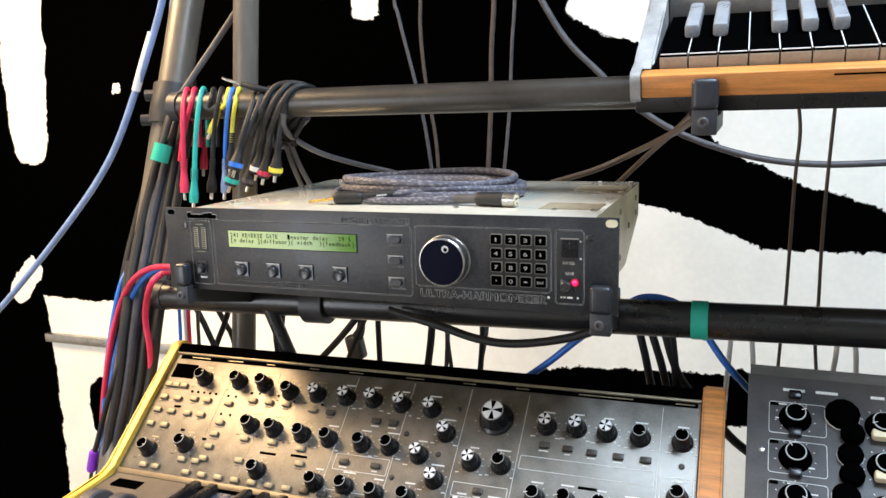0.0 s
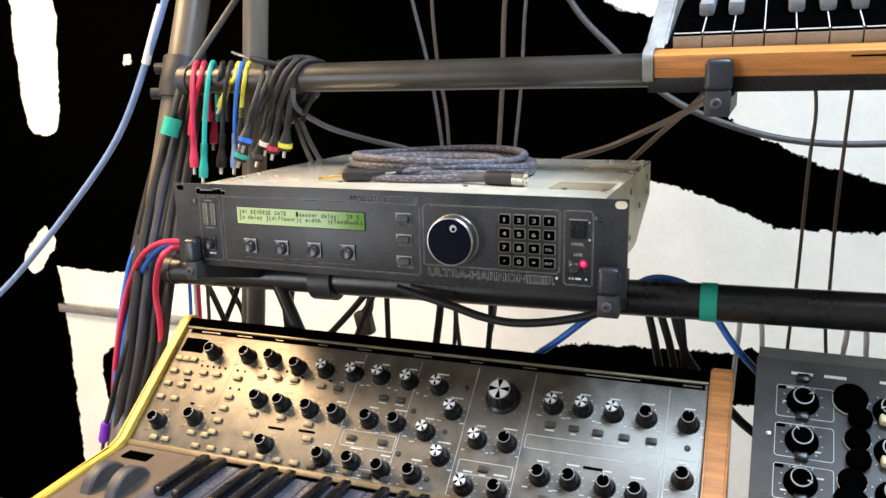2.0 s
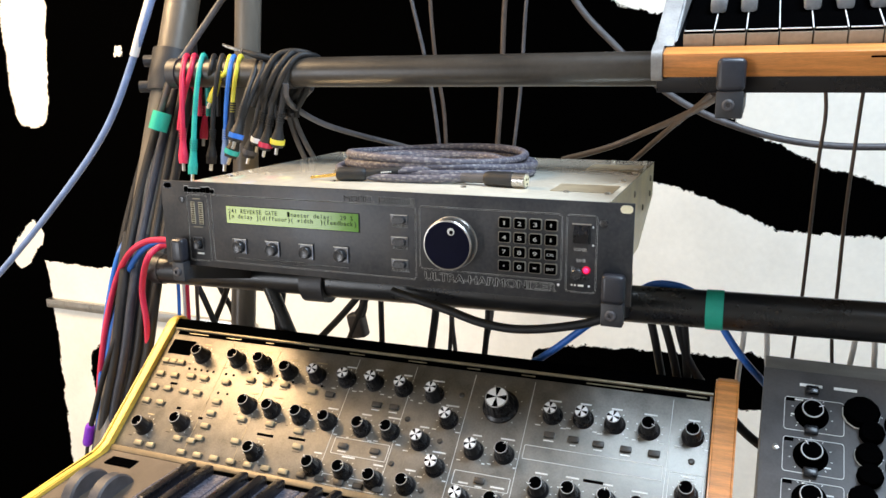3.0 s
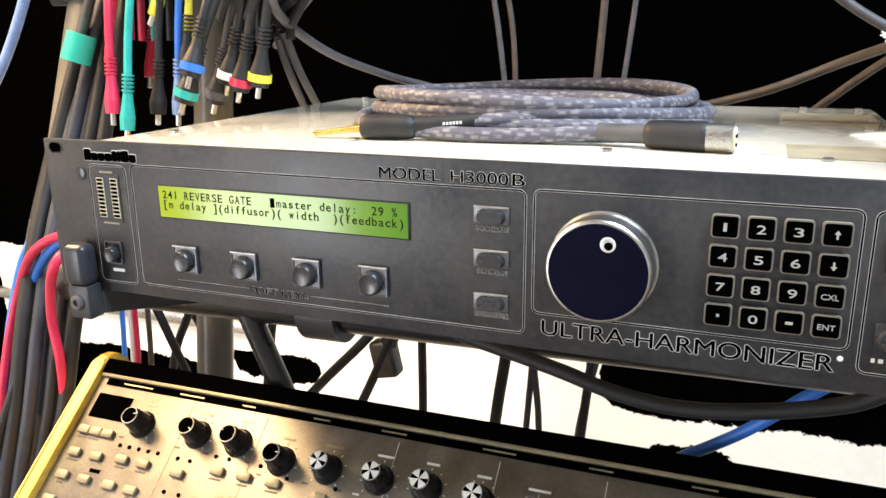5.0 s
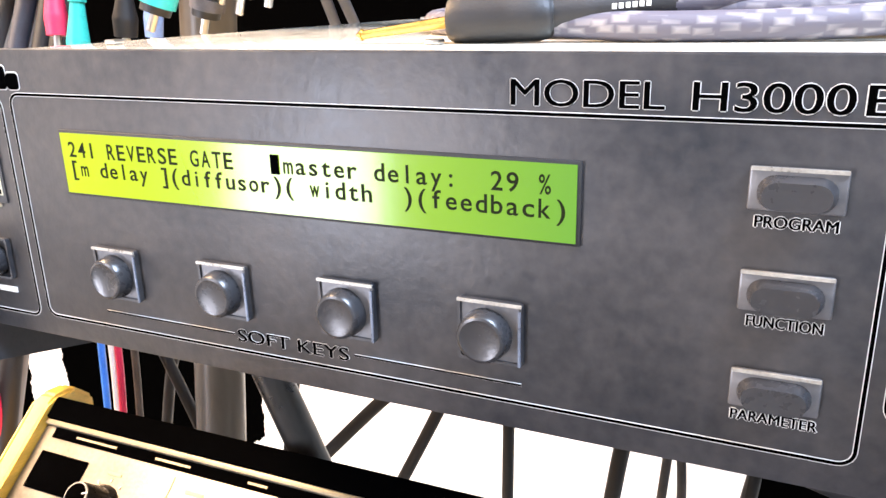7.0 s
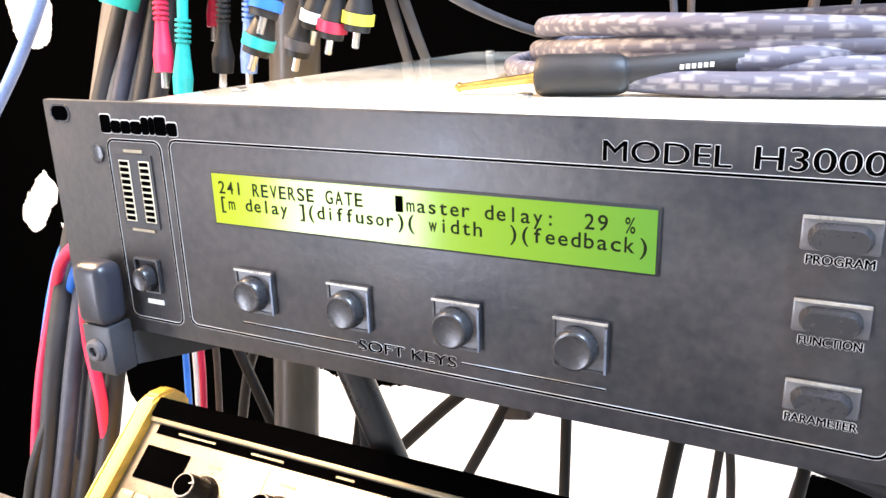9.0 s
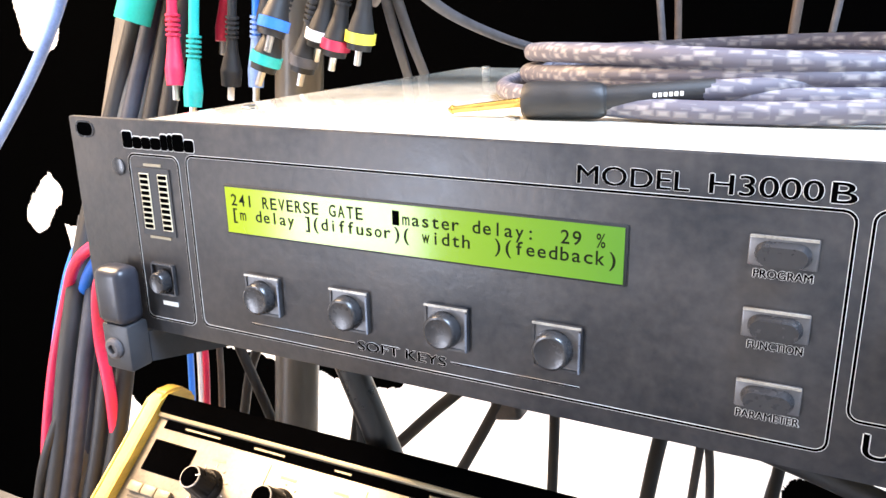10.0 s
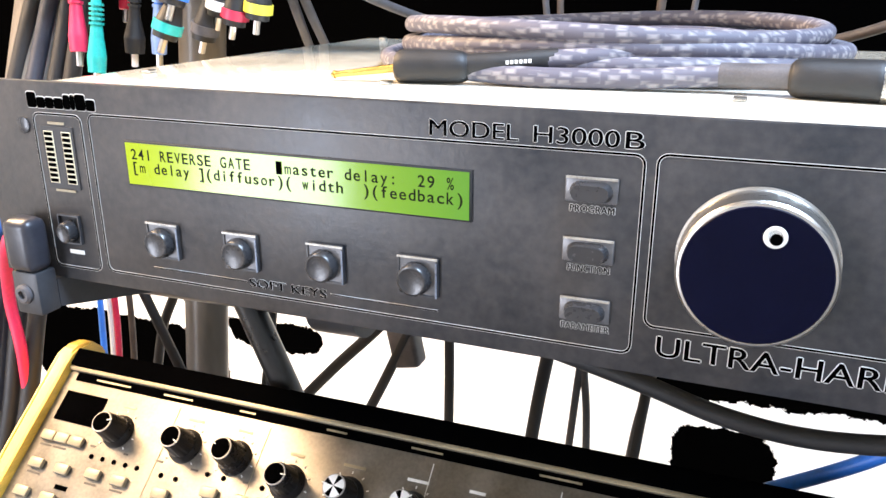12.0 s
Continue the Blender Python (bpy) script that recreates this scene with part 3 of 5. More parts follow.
    for n, sign in enumerate(signs):
        x, z = 0.1310 + (n % 4) * 0.01385, 1.0663 - (n // 4) * 0.0128
        k = place("keypad_key", rim, t, on_face(x, z))
        c = place("key_top", key, k, local=True)
        if sign.isdigit():
            me = lettering(sign, 0.0052, 0.0036 if sign != "1" else 0.0014, 0.00002, 0.00008)
            me.materials.append(KEY_PRINT)
            place("digit", me, k, Matrix.Translation((-0.0018 if sign != "1" else -0.0007, -0.0019, 0.003)), local=True)
        elif sign in "cxe":
            word = {"c": "CXL", "e": "ENT"}[sign]
            me = lettering(word, 0.0034, 0.0066, 0.00002, 0.00008)
            me.materials.append(KEY_PRINT)
            place("lettering", me, k, Matrix.Translation((-0.0033, -0.0012, 0.003)), local=True)
        elif sign in "^v":
            up = 1 if sign == "^" else -1
            arrow = prism([(-0.0004, -0.0017 * up), (0.0004, -0.0017 * up), (0.0004, 0.0002 * up), (0.0012, 0.0002 * up), (0, 0.0018 * up), (-0.0012, 0.0002 * up), (-0.0004, 0.0002 * up)], 0.0002, Matrix.Translation((0, 0, 0.0028)))
            part("arrow", arrow, KEY_PRINT, k, local=True, smooth=0)
        else:
            w = {".": 0.0006, "-": 0.0014}[sign]
            part("writing_bar", boxes([(-w, w, -0.0006, 0.0006, 0.0028, 0.003)]), KEY_PRINT, k, local=True)
    # power switch, lamp key
    sw = part("power_switch", boxes([(0.1905, 0.2062, -0.0015, 0, 1.0520, 1.0685)], 0.0008), PANEL_DARK, t)
    part("rocker", prism([(0.0, 1.0528), (-0.0028, 1.0528), (-0.0045, 1.0606), (-0.0018, 1.0676), (0.0, 1.0676)], 0.0125, Matrix(((0, 0, 1, 0.1921), (1, 0, 0, -0.001), (0, 1, 0, 0), (0, 0, 0, 1)))), GLOSS_BLACK, sw)
    part("rocker_lip", boxes([(0.1905, 0.2065, -0.002, 0, 1.0685, 1.0693)]), STEEL, sw)
    for x, z, w in ((0.1910, 1.0152, 0.0014), (0.1938, 1.0152, 0.0018), (0.1987, 1.0152, 0.005), (0.2058, 1.0152, 0.0018), (0.2080, 1.0665, 0.0012), (0.2083, 1.0510, 0.0016)):
        part("writing_bar", boxes([(x - w / 2, x + w / 2, -0.0003, 0, z - 0.0008, z + 0.0009)]), INK, plate)
    printed("POWER", 0.1925, 1.0456, 0.0032, 0.0105, plate, 0.0003)
    printed("LINE", 0.1949, 1.0362, 0.0032, 0.0070, plate, 0.0003)
    lk = part("lamp_key", boxes([(0.1902, 0.2056, -0.0012, 0, 1.0212, 1.0318)], 0.0004), BUTTON, t)
    part("key_cap", turned([(0.0052, 0), (0.0052, 0.0035), (0.004, 0.0045)], 22), BUTTON, lk, m=on_face(0.1958, 1.0255, 0.001))
    part("lamp", turned([(0.0022, 0), (0.0022, 0.002), (0.0012, 0.0032)], 16), LED_RED, lk, "glowing red lamp", on_face(0.2034, 1.0294, 0.001))
    # the lamp's halo, put into a faintly glowing ring
    part("lamp_halo", turned([(0.0036, 0), (0.0036, 0.0008), (0.0028, 0.001)], 18), LED_HALO, lk, m=on_face(0.2034, 1.0294, 0.0008))
    # writing
    printed("MODEL", -0.0271, 1.0772, 0.0079, 0.0315, plate, 0.00013)
    printed("H3000", 0.0097, 1.0773, 0.0079, 0.0278, plate, 0.00018)
    printed("B", 0.0394, 1.0773, 0.0079, 0.0058, plate, 0.00022)
    printed("SOFT KEYS", -0.1062, 1.0101, 0.0052, 0.0352, plate, 0.00012, bold=0.022)
    printed("ULTRA-HARMONIZER", 0.0545, 1.0080, 0.0105, 0.1228, plate, 0.00028)
    part("mark_dot", turned([(0.0012, 0), (0.0012, 0.0003), (0.0008, 0.0004)], 14), INK, plate, m=on_face(0.1793, 1.0143))
    for x0, x1 in ((-0.1546, -0.1074), (-0.0692, -0.0243)):
        part("printed_line", boxes([(x0, x1, -0.0002, 0, 1.01175, 1.01235)]), INK, plate)
        part("printed_line", boxes([(x0, x1, -0.0003, 0, 1.01182, 1.01228)]), BLACK, plate)


LCD_SIGNS = {}
LCD_INK = material("display_ink", (0.008, 0.012, 0.002), 0.6, spec=0.1)
KEY_PRINT = material("grey_key_print", (0.4, 0.39, 0.36), 0.6)
KEY_RIM = material("pale_key_surround", (0.22, 0.2, 0.16), 0.5, var=0.15)
rack_unit()

# ---- synthesizer ----
# frame of its sloping panel: x across, y up the slope, z out
SLOPE = Matrix(((1, 0, 0, 0), (0, 0.756, -0.654, 0.186), (0, 0.654, 0.756, 0.876), (0, 0, 0, 1)))


def on_slope(x, s, out=0.0, m=SLOPE):
    return m @ Matrix.Translation((x, -s, out))


def scale_marks(r, n=9):
    bm = bmesh.new()
    for k in range(n):
        a = radians(225 - 270 * k / (n - 1))
        c = Vector((math.cos(a), math.sin(a), 0))
        d = Vector((-c.y, c.x, 0)) * 0.00035
        q = [c * r - d, c * r + d, c * (r + 0.0016) + d, c * (r + 0.0016) - d]
        low = [bm.verts.new(v) for v in q]
        high = [bm.verts.new(v + Vector((0, 0, 0.0003))) for v in q]
        bm.faces.new(high)
        for i in range(4):
            bm.faces.new((low[i], low[(i + 1) % 4], high[(i + 1) % 4], high[i]))
    return bm


def knob_meshes(r, h, tag, mat=None):
    """Skirt, barrel with flutes, cap and rim of one size of knob."""
    skirt = mesh_of("skirt", turned([(r * 1.32, 0), (r * 1.28, 0.002), (r * 1.08, 0.0045)], 28), mat or GLOSS_BLACK)
    bm = bmesh.new()
    seg = 40
    rings = []
    for rr, hh in ((r * 1.06, 0.004), (r * 0.86, h - 0.001), (r * 0.8, h)):
        rings.append([bm.verts.new(((rr * (1 - 0.05 * (k % 4 == 0))) * math.cos(2 * math.pi * k / seg), (rr * (1 - 0.05 * (k % 4 == 0))) * math.sin(2 * math.pi * k / seg), hh)) for k in range(seg)])
    for a, c in zip(rings, rings[1:]):
        for k in range(seg):
            bm.faces.new((a[k], a[(k + 1) % seg], c[(k + 1) % seg], c[k]))
    bm.faces.new(rings[-1])
    barrel = mesh_of("barrel", bm, mat or GLOSS_BLACK, 25)
    dark = mesh_of("cap", turned([(r * 0.72, h), (r * 0.72, h + 0.0005), (r * 0.67, h + 0.0007)], 28), BLACK)
    rim = mesh_of("rim", turned([(r * 0.81, h - 0.0006), (r * 0.82, h), (r * 0.78, h + 0.0004), (r * 0.73, h + 0.0004)], 28), ALU)
    # spun cap: the metal's reflections coloured in as white and black wedges
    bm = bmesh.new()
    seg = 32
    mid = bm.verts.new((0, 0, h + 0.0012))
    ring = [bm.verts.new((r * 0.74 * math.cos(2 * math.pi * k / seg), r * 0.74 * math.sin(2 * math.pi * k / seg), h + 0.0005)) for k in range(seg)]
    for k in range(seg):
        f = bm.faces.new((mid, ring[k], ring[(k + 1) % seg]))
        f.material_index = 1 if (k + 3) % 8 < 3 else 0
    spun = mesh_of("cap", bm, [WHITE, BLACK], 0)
    line = mesh_of("pointer", boxes([(-0.0003, 0.0003, r * 0.5, r * 0.9, h + 0.0007, h + 0.0011)]), INK, 0)
    marks = mesh_of("printed_scale", scale_marks(r * 1.5), INK, 0)
    return {"skirt": skirt, "barrel": barrel, "dark": dark, "rim": rim, "spun": spun, "line": line, "marks": marks}


def knob(parent, kit, m, turn, spun=False, marked=True):
    k = place("knob", kit["barrel"], parent, m @ Matrix.Rotation(radians(turn), 4, "Z"))
    place("skirt", kit["skirt"], k, local=True)
    place("rim", kit["rim"], k, local=True)
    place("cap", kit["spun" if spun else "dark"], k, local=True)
    place("pointer", kit["line"], k, local=True)
    if marked:
        place("printed_scale", kit["marks"], parent, m @ Matrix.Translation((0, 0, 0.0002)))
    return k


SMALL = knob_meshes(0.0086, 0.019, "small")
BIG = knob_meshes(0.0155, 0.022, "big")


FRONT_LIP = material("tan_front_lip", (0.2, 0.15, 0.09), 0.4, 0.2, 0.25, 40, 0.1)


def synthesizer():
    t = thing("synthesizer", (0, 0, 0.69), "wood-cheeked synthesizer with many black knobs on a sloping metal panel", "synthesizer")
    rng = random.Random(4)
    part("body", yz_prism([(0.205, 0.70), (0.205, 0.866), (0.186, 0.8735), (0.049, 0.755), (0.04, 0.752), (-0.16, 0.735), (-0.16, 0.70)], -0.387, 0.302), BLACK, t)
    panel = part("control_panel", boxes([(-0.3865, 0.3015, -0.186, -0.0005, -0.003, 0.0)], 0.0006), SYNTH, t, "sloping brushed metal control panel", SLOPE)
    part("rear_rail", boxes([(-0.3865, 0.3015, -0.009, 0.004, 0.0, 0.004)], 0.0012), BLACK, t, m=SLOPE)
    part("rail_edge", boxes([(-0.3865, 0.3015, -0.0122, -0.009, 0.0, 0.0025)], 0.0008), SYNTH_BTN, t, m=SLOPE)
    part("front_lip", boxes([(-0.3865, 0.3015, -0.187, -0.1795, 0.0, 0.0025)], 0.001), FRONT_LIP, t, m=SLOPE)
    part("key_deck", yz_prism([(0.052, 0.7582), (0.0395, 0.7532), (-0.16, 0.7362), (-0.16, 0.7354), (0.04, 0.7522), (0.052, 0.7578)], -0.3865, -0.277), DECK, t, "brown-grey deck round the wheels")
    # wooden cheeks
    prof = [(0.212, 0.695), (0.212, 0.87), (0.2, 0.881), (0.186, 0.882), (0.18, 0.878), (0.045, 0.7605), (0.03, 0.755), (-0.17, 0.74), (-0.17, 0.695)]
    for x0, x1 in ((-0.4, -0.3872), (0.3025, 0.3255)):
        bm = yz_prism(prof, x0, x1)
        bmesh.ops.bevel(bm, geom=bm.edges[:], offset=0.002, segments=2, affect="EDGES")
        part("cheek", bm, CHEEK if x0 < 0 else WOOD, t, "honey-coloured wooden end cheek")
    # header strip with its section names
    strip = part("header_strip", boxes([(-0.378, 0.298, -0.0185, -0.0125, 0.0, 0.0004)]), BLACK, t, m=SLOPE)
    for x, w in ((-0.345, 0.03), (-0.29, 0.024), (-0.235, 0.012), (-0.17, 0.014), (-0.11, 0.02), (-0.03, 0.024), (0.04, 0.016), (0.105, 0.016), (0.2, 0.06), (0.285, 0.02)):
        part("writing_bar", boxes([(x - w / 2, x + w / 2, -0.0161, -0.0149, 0.0004, 0.0007)]), SYNTH_BTN, strip)
    # black stands in for the display's overexposed face
    disp = part("display", boxes([(-0.379, -0.3435, -0.0475, -0.0265, 0, 0.0008)], 0.0003), BLACK, t, "display window, its overexposed face coloured black", SLOPE)
    # section lines
    for x0, x1, s in ((-0.104, -0.1035, 0), (-0.028, -0.0275, 0), (0.045, 0.0455, 0), (0.1145, 0.115, 0), (0.2625, 0.263, 0), (-0.215, -0.2146, 0), (-0.285, -0.2846, 0)):
        part("section_line", boxes([(x0, x1, -0.178, -0.022, 0, 0.0003)]), INK if x0 > -0.12 else SYNTH_BTN, panel)
    for x0, x1, s0, s1 in ((-0.098, -0.03, 0.122, 0.142), (0.05, 0.112, 0.136, 0.152), (0.118, 0.26, 0.096, 0.112), (0.266, 0.299, 0.1, 0.176), (-0.098, -0.03, 0.166, 0.178)):
        o, i = rounded(x0, x1, -s1, -s0, 0.0015, 3), rounded(x0 + 0.0006, x1 - 0.0006, -s1 + 0.0006, -s0 - 0.0006, 0.001, 3)
        part("section_frame", ring_line(o, i, 0.0003), INK, panel, smooth=0)
    # knobs: position across, down the slope, bright cap
    rows = [(-0.323, 0.046, 0), (-0.269, 0.045, 0), (-0.231, 0.045, 0), (-0.19, 0.052, 0), (-0.151, 0.051, 1), (-0.11, 0.051, 1), (-0.074, 0.05, 1), (-0.036, 0.052, 1), (0.003, 0.054, 1),
            (0.141, 0.059, 1), (0.174, 0.058, 1), (0.207, 0.059, 1), (0.242, 0.06, 0), (0.285, 0.06, 0),
            (-0.225, 0.103, 0), (-0.191, 0.104, 0), (-0.151, 0.106, 0), (-0.114, 0.107, 0), (-0.07, 0.108, 0), (-0.035, 0.107, 0), (0.003, 0.112, 1), (0.028, 0.082, 1), (0.065, 0.112, 1), (0.099, 0.111, 0),
            (-0.355, 0.151, 0), (-0.305, 0.139, 0), (-0.191, 0.158, 0), (-0.112, 0.162, 0), (-0.074, 0.161, 0), (-0.036, 0.164, 0), (0.002, 0.163, 0), (0.028, 0.138, 1), (0.063, 0.166, 1), (0.1, 0.165, 0),
            (0.142, 0.142, 0), (0.174, 0.141, 0), (0.21, 0.142, 0), (0.241, 0.144, 0), (0.284, 0.121, 0)]
    for x, s, bright in rows:
        knob(t, SMALL, on_slope(x, s), rng.uniform(-130, 130), bool(bright))
        w = rng.uniform(0.009, 0.016)
        part("writing_bar", boxes([(x - w / 2, x + w / 2, -s + 0.0165, -s + 0.0182, 0, 0.0003)]), INK if x > -0.15 else SYNTH_BTN, panel)
        for side in (-1, 1):
            w = rng.uniform(0.003, 0.006)
            xs = x + side * 0.0138
            part("writing_bar", boxes([(xs - w / 2, xs + w / 2, -s - 0.0135, -s - 0.0123, 0, 0.0003)]), INK if x > -0.12 else SYNTH_DARK, panel)
    knob(t, BIG, on_slope(0.082, 0.057), 20, True)
    # rubber-like push buttons
    btn = mesh_of("push_button", boxes([(-0.0058, 0.0058, -0.0033, 0.0033, 0, 0.0035)], 0.0012), SYNTH_BTN)
    btn_d = mesh_of("push_button", boxes([(-0.0058, 0.0058, -0.0033, 0.0033, 0, 0.0035)], 0.0012), SYNTH_DARK)
    spots = [(-0.374, 0.059), (-0.362, 0.059), (-0.35, 0.059)]
    spots += [(x, s) for s in (0.078, 0.097, 0.117) for x in (-0.372, -0.35)]
    spots += [(x, s) for s in (0.076, 0.097) for x in (-0.325, -0.304)]
    spots += [(-0.271, s) for s in (0.077, 0.104, 0.12, 0.137, 0.153)] + [(-0.238, 0.069), (-0.214, 0.069), (-0.189, 0.069), (-0.15, 0.072), (-0.125, 0.073), (-0.226, 0.121), (-0.186, 0.121), (-0.146, 0.124), (-0.221, 0.149)]
    spots += [(-0.351, 0.172), (-0.333, 0.172), (-0.3, 0.158), (-0.28, 0.158)] + [(-0.286 + 0.0235 * k, 0.1735) for k in range(12)]
    spots += [(-0.14, 0.142), (-0.085, 0.132), (-0.045, 0.132), (0.08, 0.144), (0.142, 0.082), (0.168, 0.083), (0.194, 0.084), (0.222, 0.085), (0.25, 0.085), (-0.062, 0.077), (-0.04, 0.077), (0.15, 0.165), (0.185, 0.166)]
    for x, s in spots:
        place("push_button", btn if x < -0.13 else btn_d, t, on_slope(x, s))
        if rng.random() < 0.75:
            w = rng.uniform(0.006, 0.011)
            part("writing_bar", boxes([(x - w / 2, x + w / 2, -s - 0.0068, -s - 0.0055, 0, 0.0003)]), INK if x > -0.12 else SYNTH_DARK, panel)
    led = mesh_of("indicator_lamp", turned([(0.0032, 0), (0.0032, 0.001), (0.002, 0.002)], 14), SYNTH_DARK)
    for x, s in ((0.035, 0.05), (-0.02, 0.088), (0.025, 0.108), (-0.022, 0.142), (0.02, 0.165), (0.286, 0.087), (0.285, 0.146)):
        place("indicator_lamp", led, t, on_slope(x, s))
    dot = mesh_of("indicator_dot", turned([(0.0016, 0), (0.0016, 0.0006), (0.001, 0.001)], 10), BLACK)
    for x, s in [(-0.334 + 0.0094 * k, 0.0655) for k in range(5)] + [(-0.277, 0.066), (-0.2655, 0.066), (-0.2755, 0.092), (-0.262, 0.092), (-0.245, 0.0585), (-0.233, 0.0585), (-0.205, 0.0585), (-0.18, 0.0635), (-0.14, 0.0635)]:
        place("indicator_dot", dot, t, on_slope(x, s))
    for x, s, w in ((-0.345, 0.089, 0.01), (-0.187, 0.135, 0.022), (-0.145, 0.133, 0.022), (-0.32, 0.12, 0.006), (-0.283, 0.128, 0.006), (0.195, 0.124, 0.02)):
        part("writing_bar", boxes([(x - w / 2, x + w / 2, -s - 0.0015, -s + 0.0015, 0, 0.0004)]), BLACK, panel)
    # key deck: wheels and keys
    def deck(x, y, out=0.0):
        return Matrix.Translation((x, y, 0.7525 + (y - 0.04) * 0.085 + out))
    part("badge", boxes([(-0.37, -0.332, 0.018, 0.034, 0.751, 0.7537)], 0.0004), BLACK, t)
    for x in (-0.352, -0.316):
        w = turned([(0.03, -0.008), (0.032, -0.006), (0.032, 0.006), (0.03, 0.008)], 36)
        w.transform(Matrix.Translation((x, -0.028, 0.736)) @ Matrix.Rotation(radians(90), 4, "Y"))
        part("wheel", w, RUBBER_GREY, t, "ribbed grey performance wheel")
    nat = mesh_of("natural_key", boxes([(-0.0112, 0.0112, -0.135, 0.0, -0.016, 0.0)], 0.0012), DARK_KEY)
    shp = mesh_of("sharp_key", boxes([(-0.0055, 0.0055, -0.085, 0.0, 0.0, 0.011)], 0.0022), GLOSS_BLACK)
    for k in range(24):
        x = -0.262 + k * 0.0235
        place("natural_key", nat, t, deck(x, 0.032, 0.006))
        if k % 7 not in (2, 6):
            place("sharp_key", shp, t, deck(x + 0.01175, 0.032, 0.006))
    t.matrix_basis = Matrix(((0.995, 0.0008955, -0.008756, 0.0146), (-0.000796, 0.9949, 0.016815, -0.0259), (0.0088555, -0.016815, 0.9948, 0.0065), (0, 0, 0, 1))) @ Matrix.Translation((0.0274, 0.112, 0.8975)) @ Matrix.Scale(0.92, 4) @ Matrix.Translation((0, -0.186, -0.876)) @ t.matrix_basis


synthesizer()

# ---- upper keyboard ----


def upper_keyboard():
    t = thing("keyboard", (0.6, 0.0, 1.19), "wood-trimmed keyboard with grey end block on the upper bar", "keyboard")
    part("base", boxes([(0.268, 1.1, -0.096, 0.2, 1.178, 1.1935)], 0.001), GLOSS_BLACK, t)
    part("wood_front", boxes([(0.2735, 1.1, -0.104, -0.086, 1.1938, 1.2135)], 0.0018), WOOD, t, "oiled wooden front rail")
    part("front_slot", boxes([(0.42, 1.1, -0.1048, -0.1035, 1.2085, 1.2098)]), BLACK, t)
    part("key_bed", boxes([(0.288, 1.1, -0.086, 0.19, 1.1936, 1.205)]), SYNTH_DARK, t)
    cheek = prism(rounded(-0.106, 0.19, 1.190, 1.216, 0.007), 0.0085, Matrix(((0, 0, 1, 0.265), (1, 0, 0, 0), (0, 1, 0, 0), (0, 0, 0, 1))))
    part("end_block", cheek, ALU, t, "rough grey cast end block")
    rise = prism([(-0.09, 1.214), (0.19, 1.214), (0.19, 1.262), (0.1, 1.262), (0.02, 1.236), (-0.07, 1.222)], 0.017, Matrix(((0, 0, 1, 0.2655), (1, 0, 0, 0), (0, 1, 0, 0), (0, 0, 0, 1))))
    bmesh.ops.bevel(rise, geom=rise.edges[:], offset=0.002, segments=2, affect="EDGES")
    part("end_block", rise, ALU, t, "rough grey cast end block")
    part("rear_panel", boxes([(0.283, 1.1, 0.055, 0.19, 1.206, 1.262)], 0.002), ALU, t)
    # white keys: overexposed tops coloured black, only edges and gaps left white
    nat = mesh_of("natural_key", boxes([(-0.0112, 0.0112, 0.0005, 0.128, 0.0165, 0.0185)], 0.0006), BLACK)
    front = mesh_of("key_front", boxes([(-0.0113, 0.0113, 0.0, 0.012, 0.0, 0.0165)], 0.0006), TAN)
    lip = mesh_of("key_edge", boxes([(-0.0105, 0.0105, 0.0008, 0.002, 0.0185, 0.0191)]), WHITE)
    top = mesh_of("sharp_key", boxes([(-0.0062, 0.0062, 0.046, 0.128, 0.019, 0.031)], 0.0025), GREY_KEY)
    gap = mesh_of("key_gap", boxes([(-0.0004, 0.0004, 0.002, 0.128, 0.0186, 0.0191)]), WHITE)
    for k in range(30):
        x = 0.2985 + k * 0.0237
        n = place("natural_key", front, t, Matrix.Translation((x, -0.083, 1.2055)), "white key, its overexposed top coloured black, with a tan front")
        place("key_top", nat, n, local=True)
        place("key_edge", lip, n, local=True)
        place("key_gap", gap, n, Matrix.Translation((0.0118, 0, 0)), local=True)
        if k % 7 not in (2, 6):
            place("sharp_key", top, t, Matrix.Translation((x + 0.0118, -0.083, 1.2055)))
    # tipped towards the player on its bracket
    t.matrix_basis = Matrix(((0.9768, 0.0020513, -0.00029304, 0.0067), (-0.0020513, 0.9767, 0.011624, -0.0129), (0.00029304, -0.011624, 0.9767, 0.0283), (0, 0, 0, 1))) @ Matrix.Translation((-0.0165, 0.0, 1.188)) @ Matrix.Rotation(radians(20), 4, "X") @ Matrix.Translation((0, 0.104, -1.194)) @ t.matrix_basis


upper_keyboard()

# ---- control module beside the synthesizer ----
MODULE_SLOPE = Matrix(((1, 0, 0, 0), (0, 0.756, -0.654, 0.15), (0, 0.654, 0.756, 0.911), (0, 0, 0, 1)))


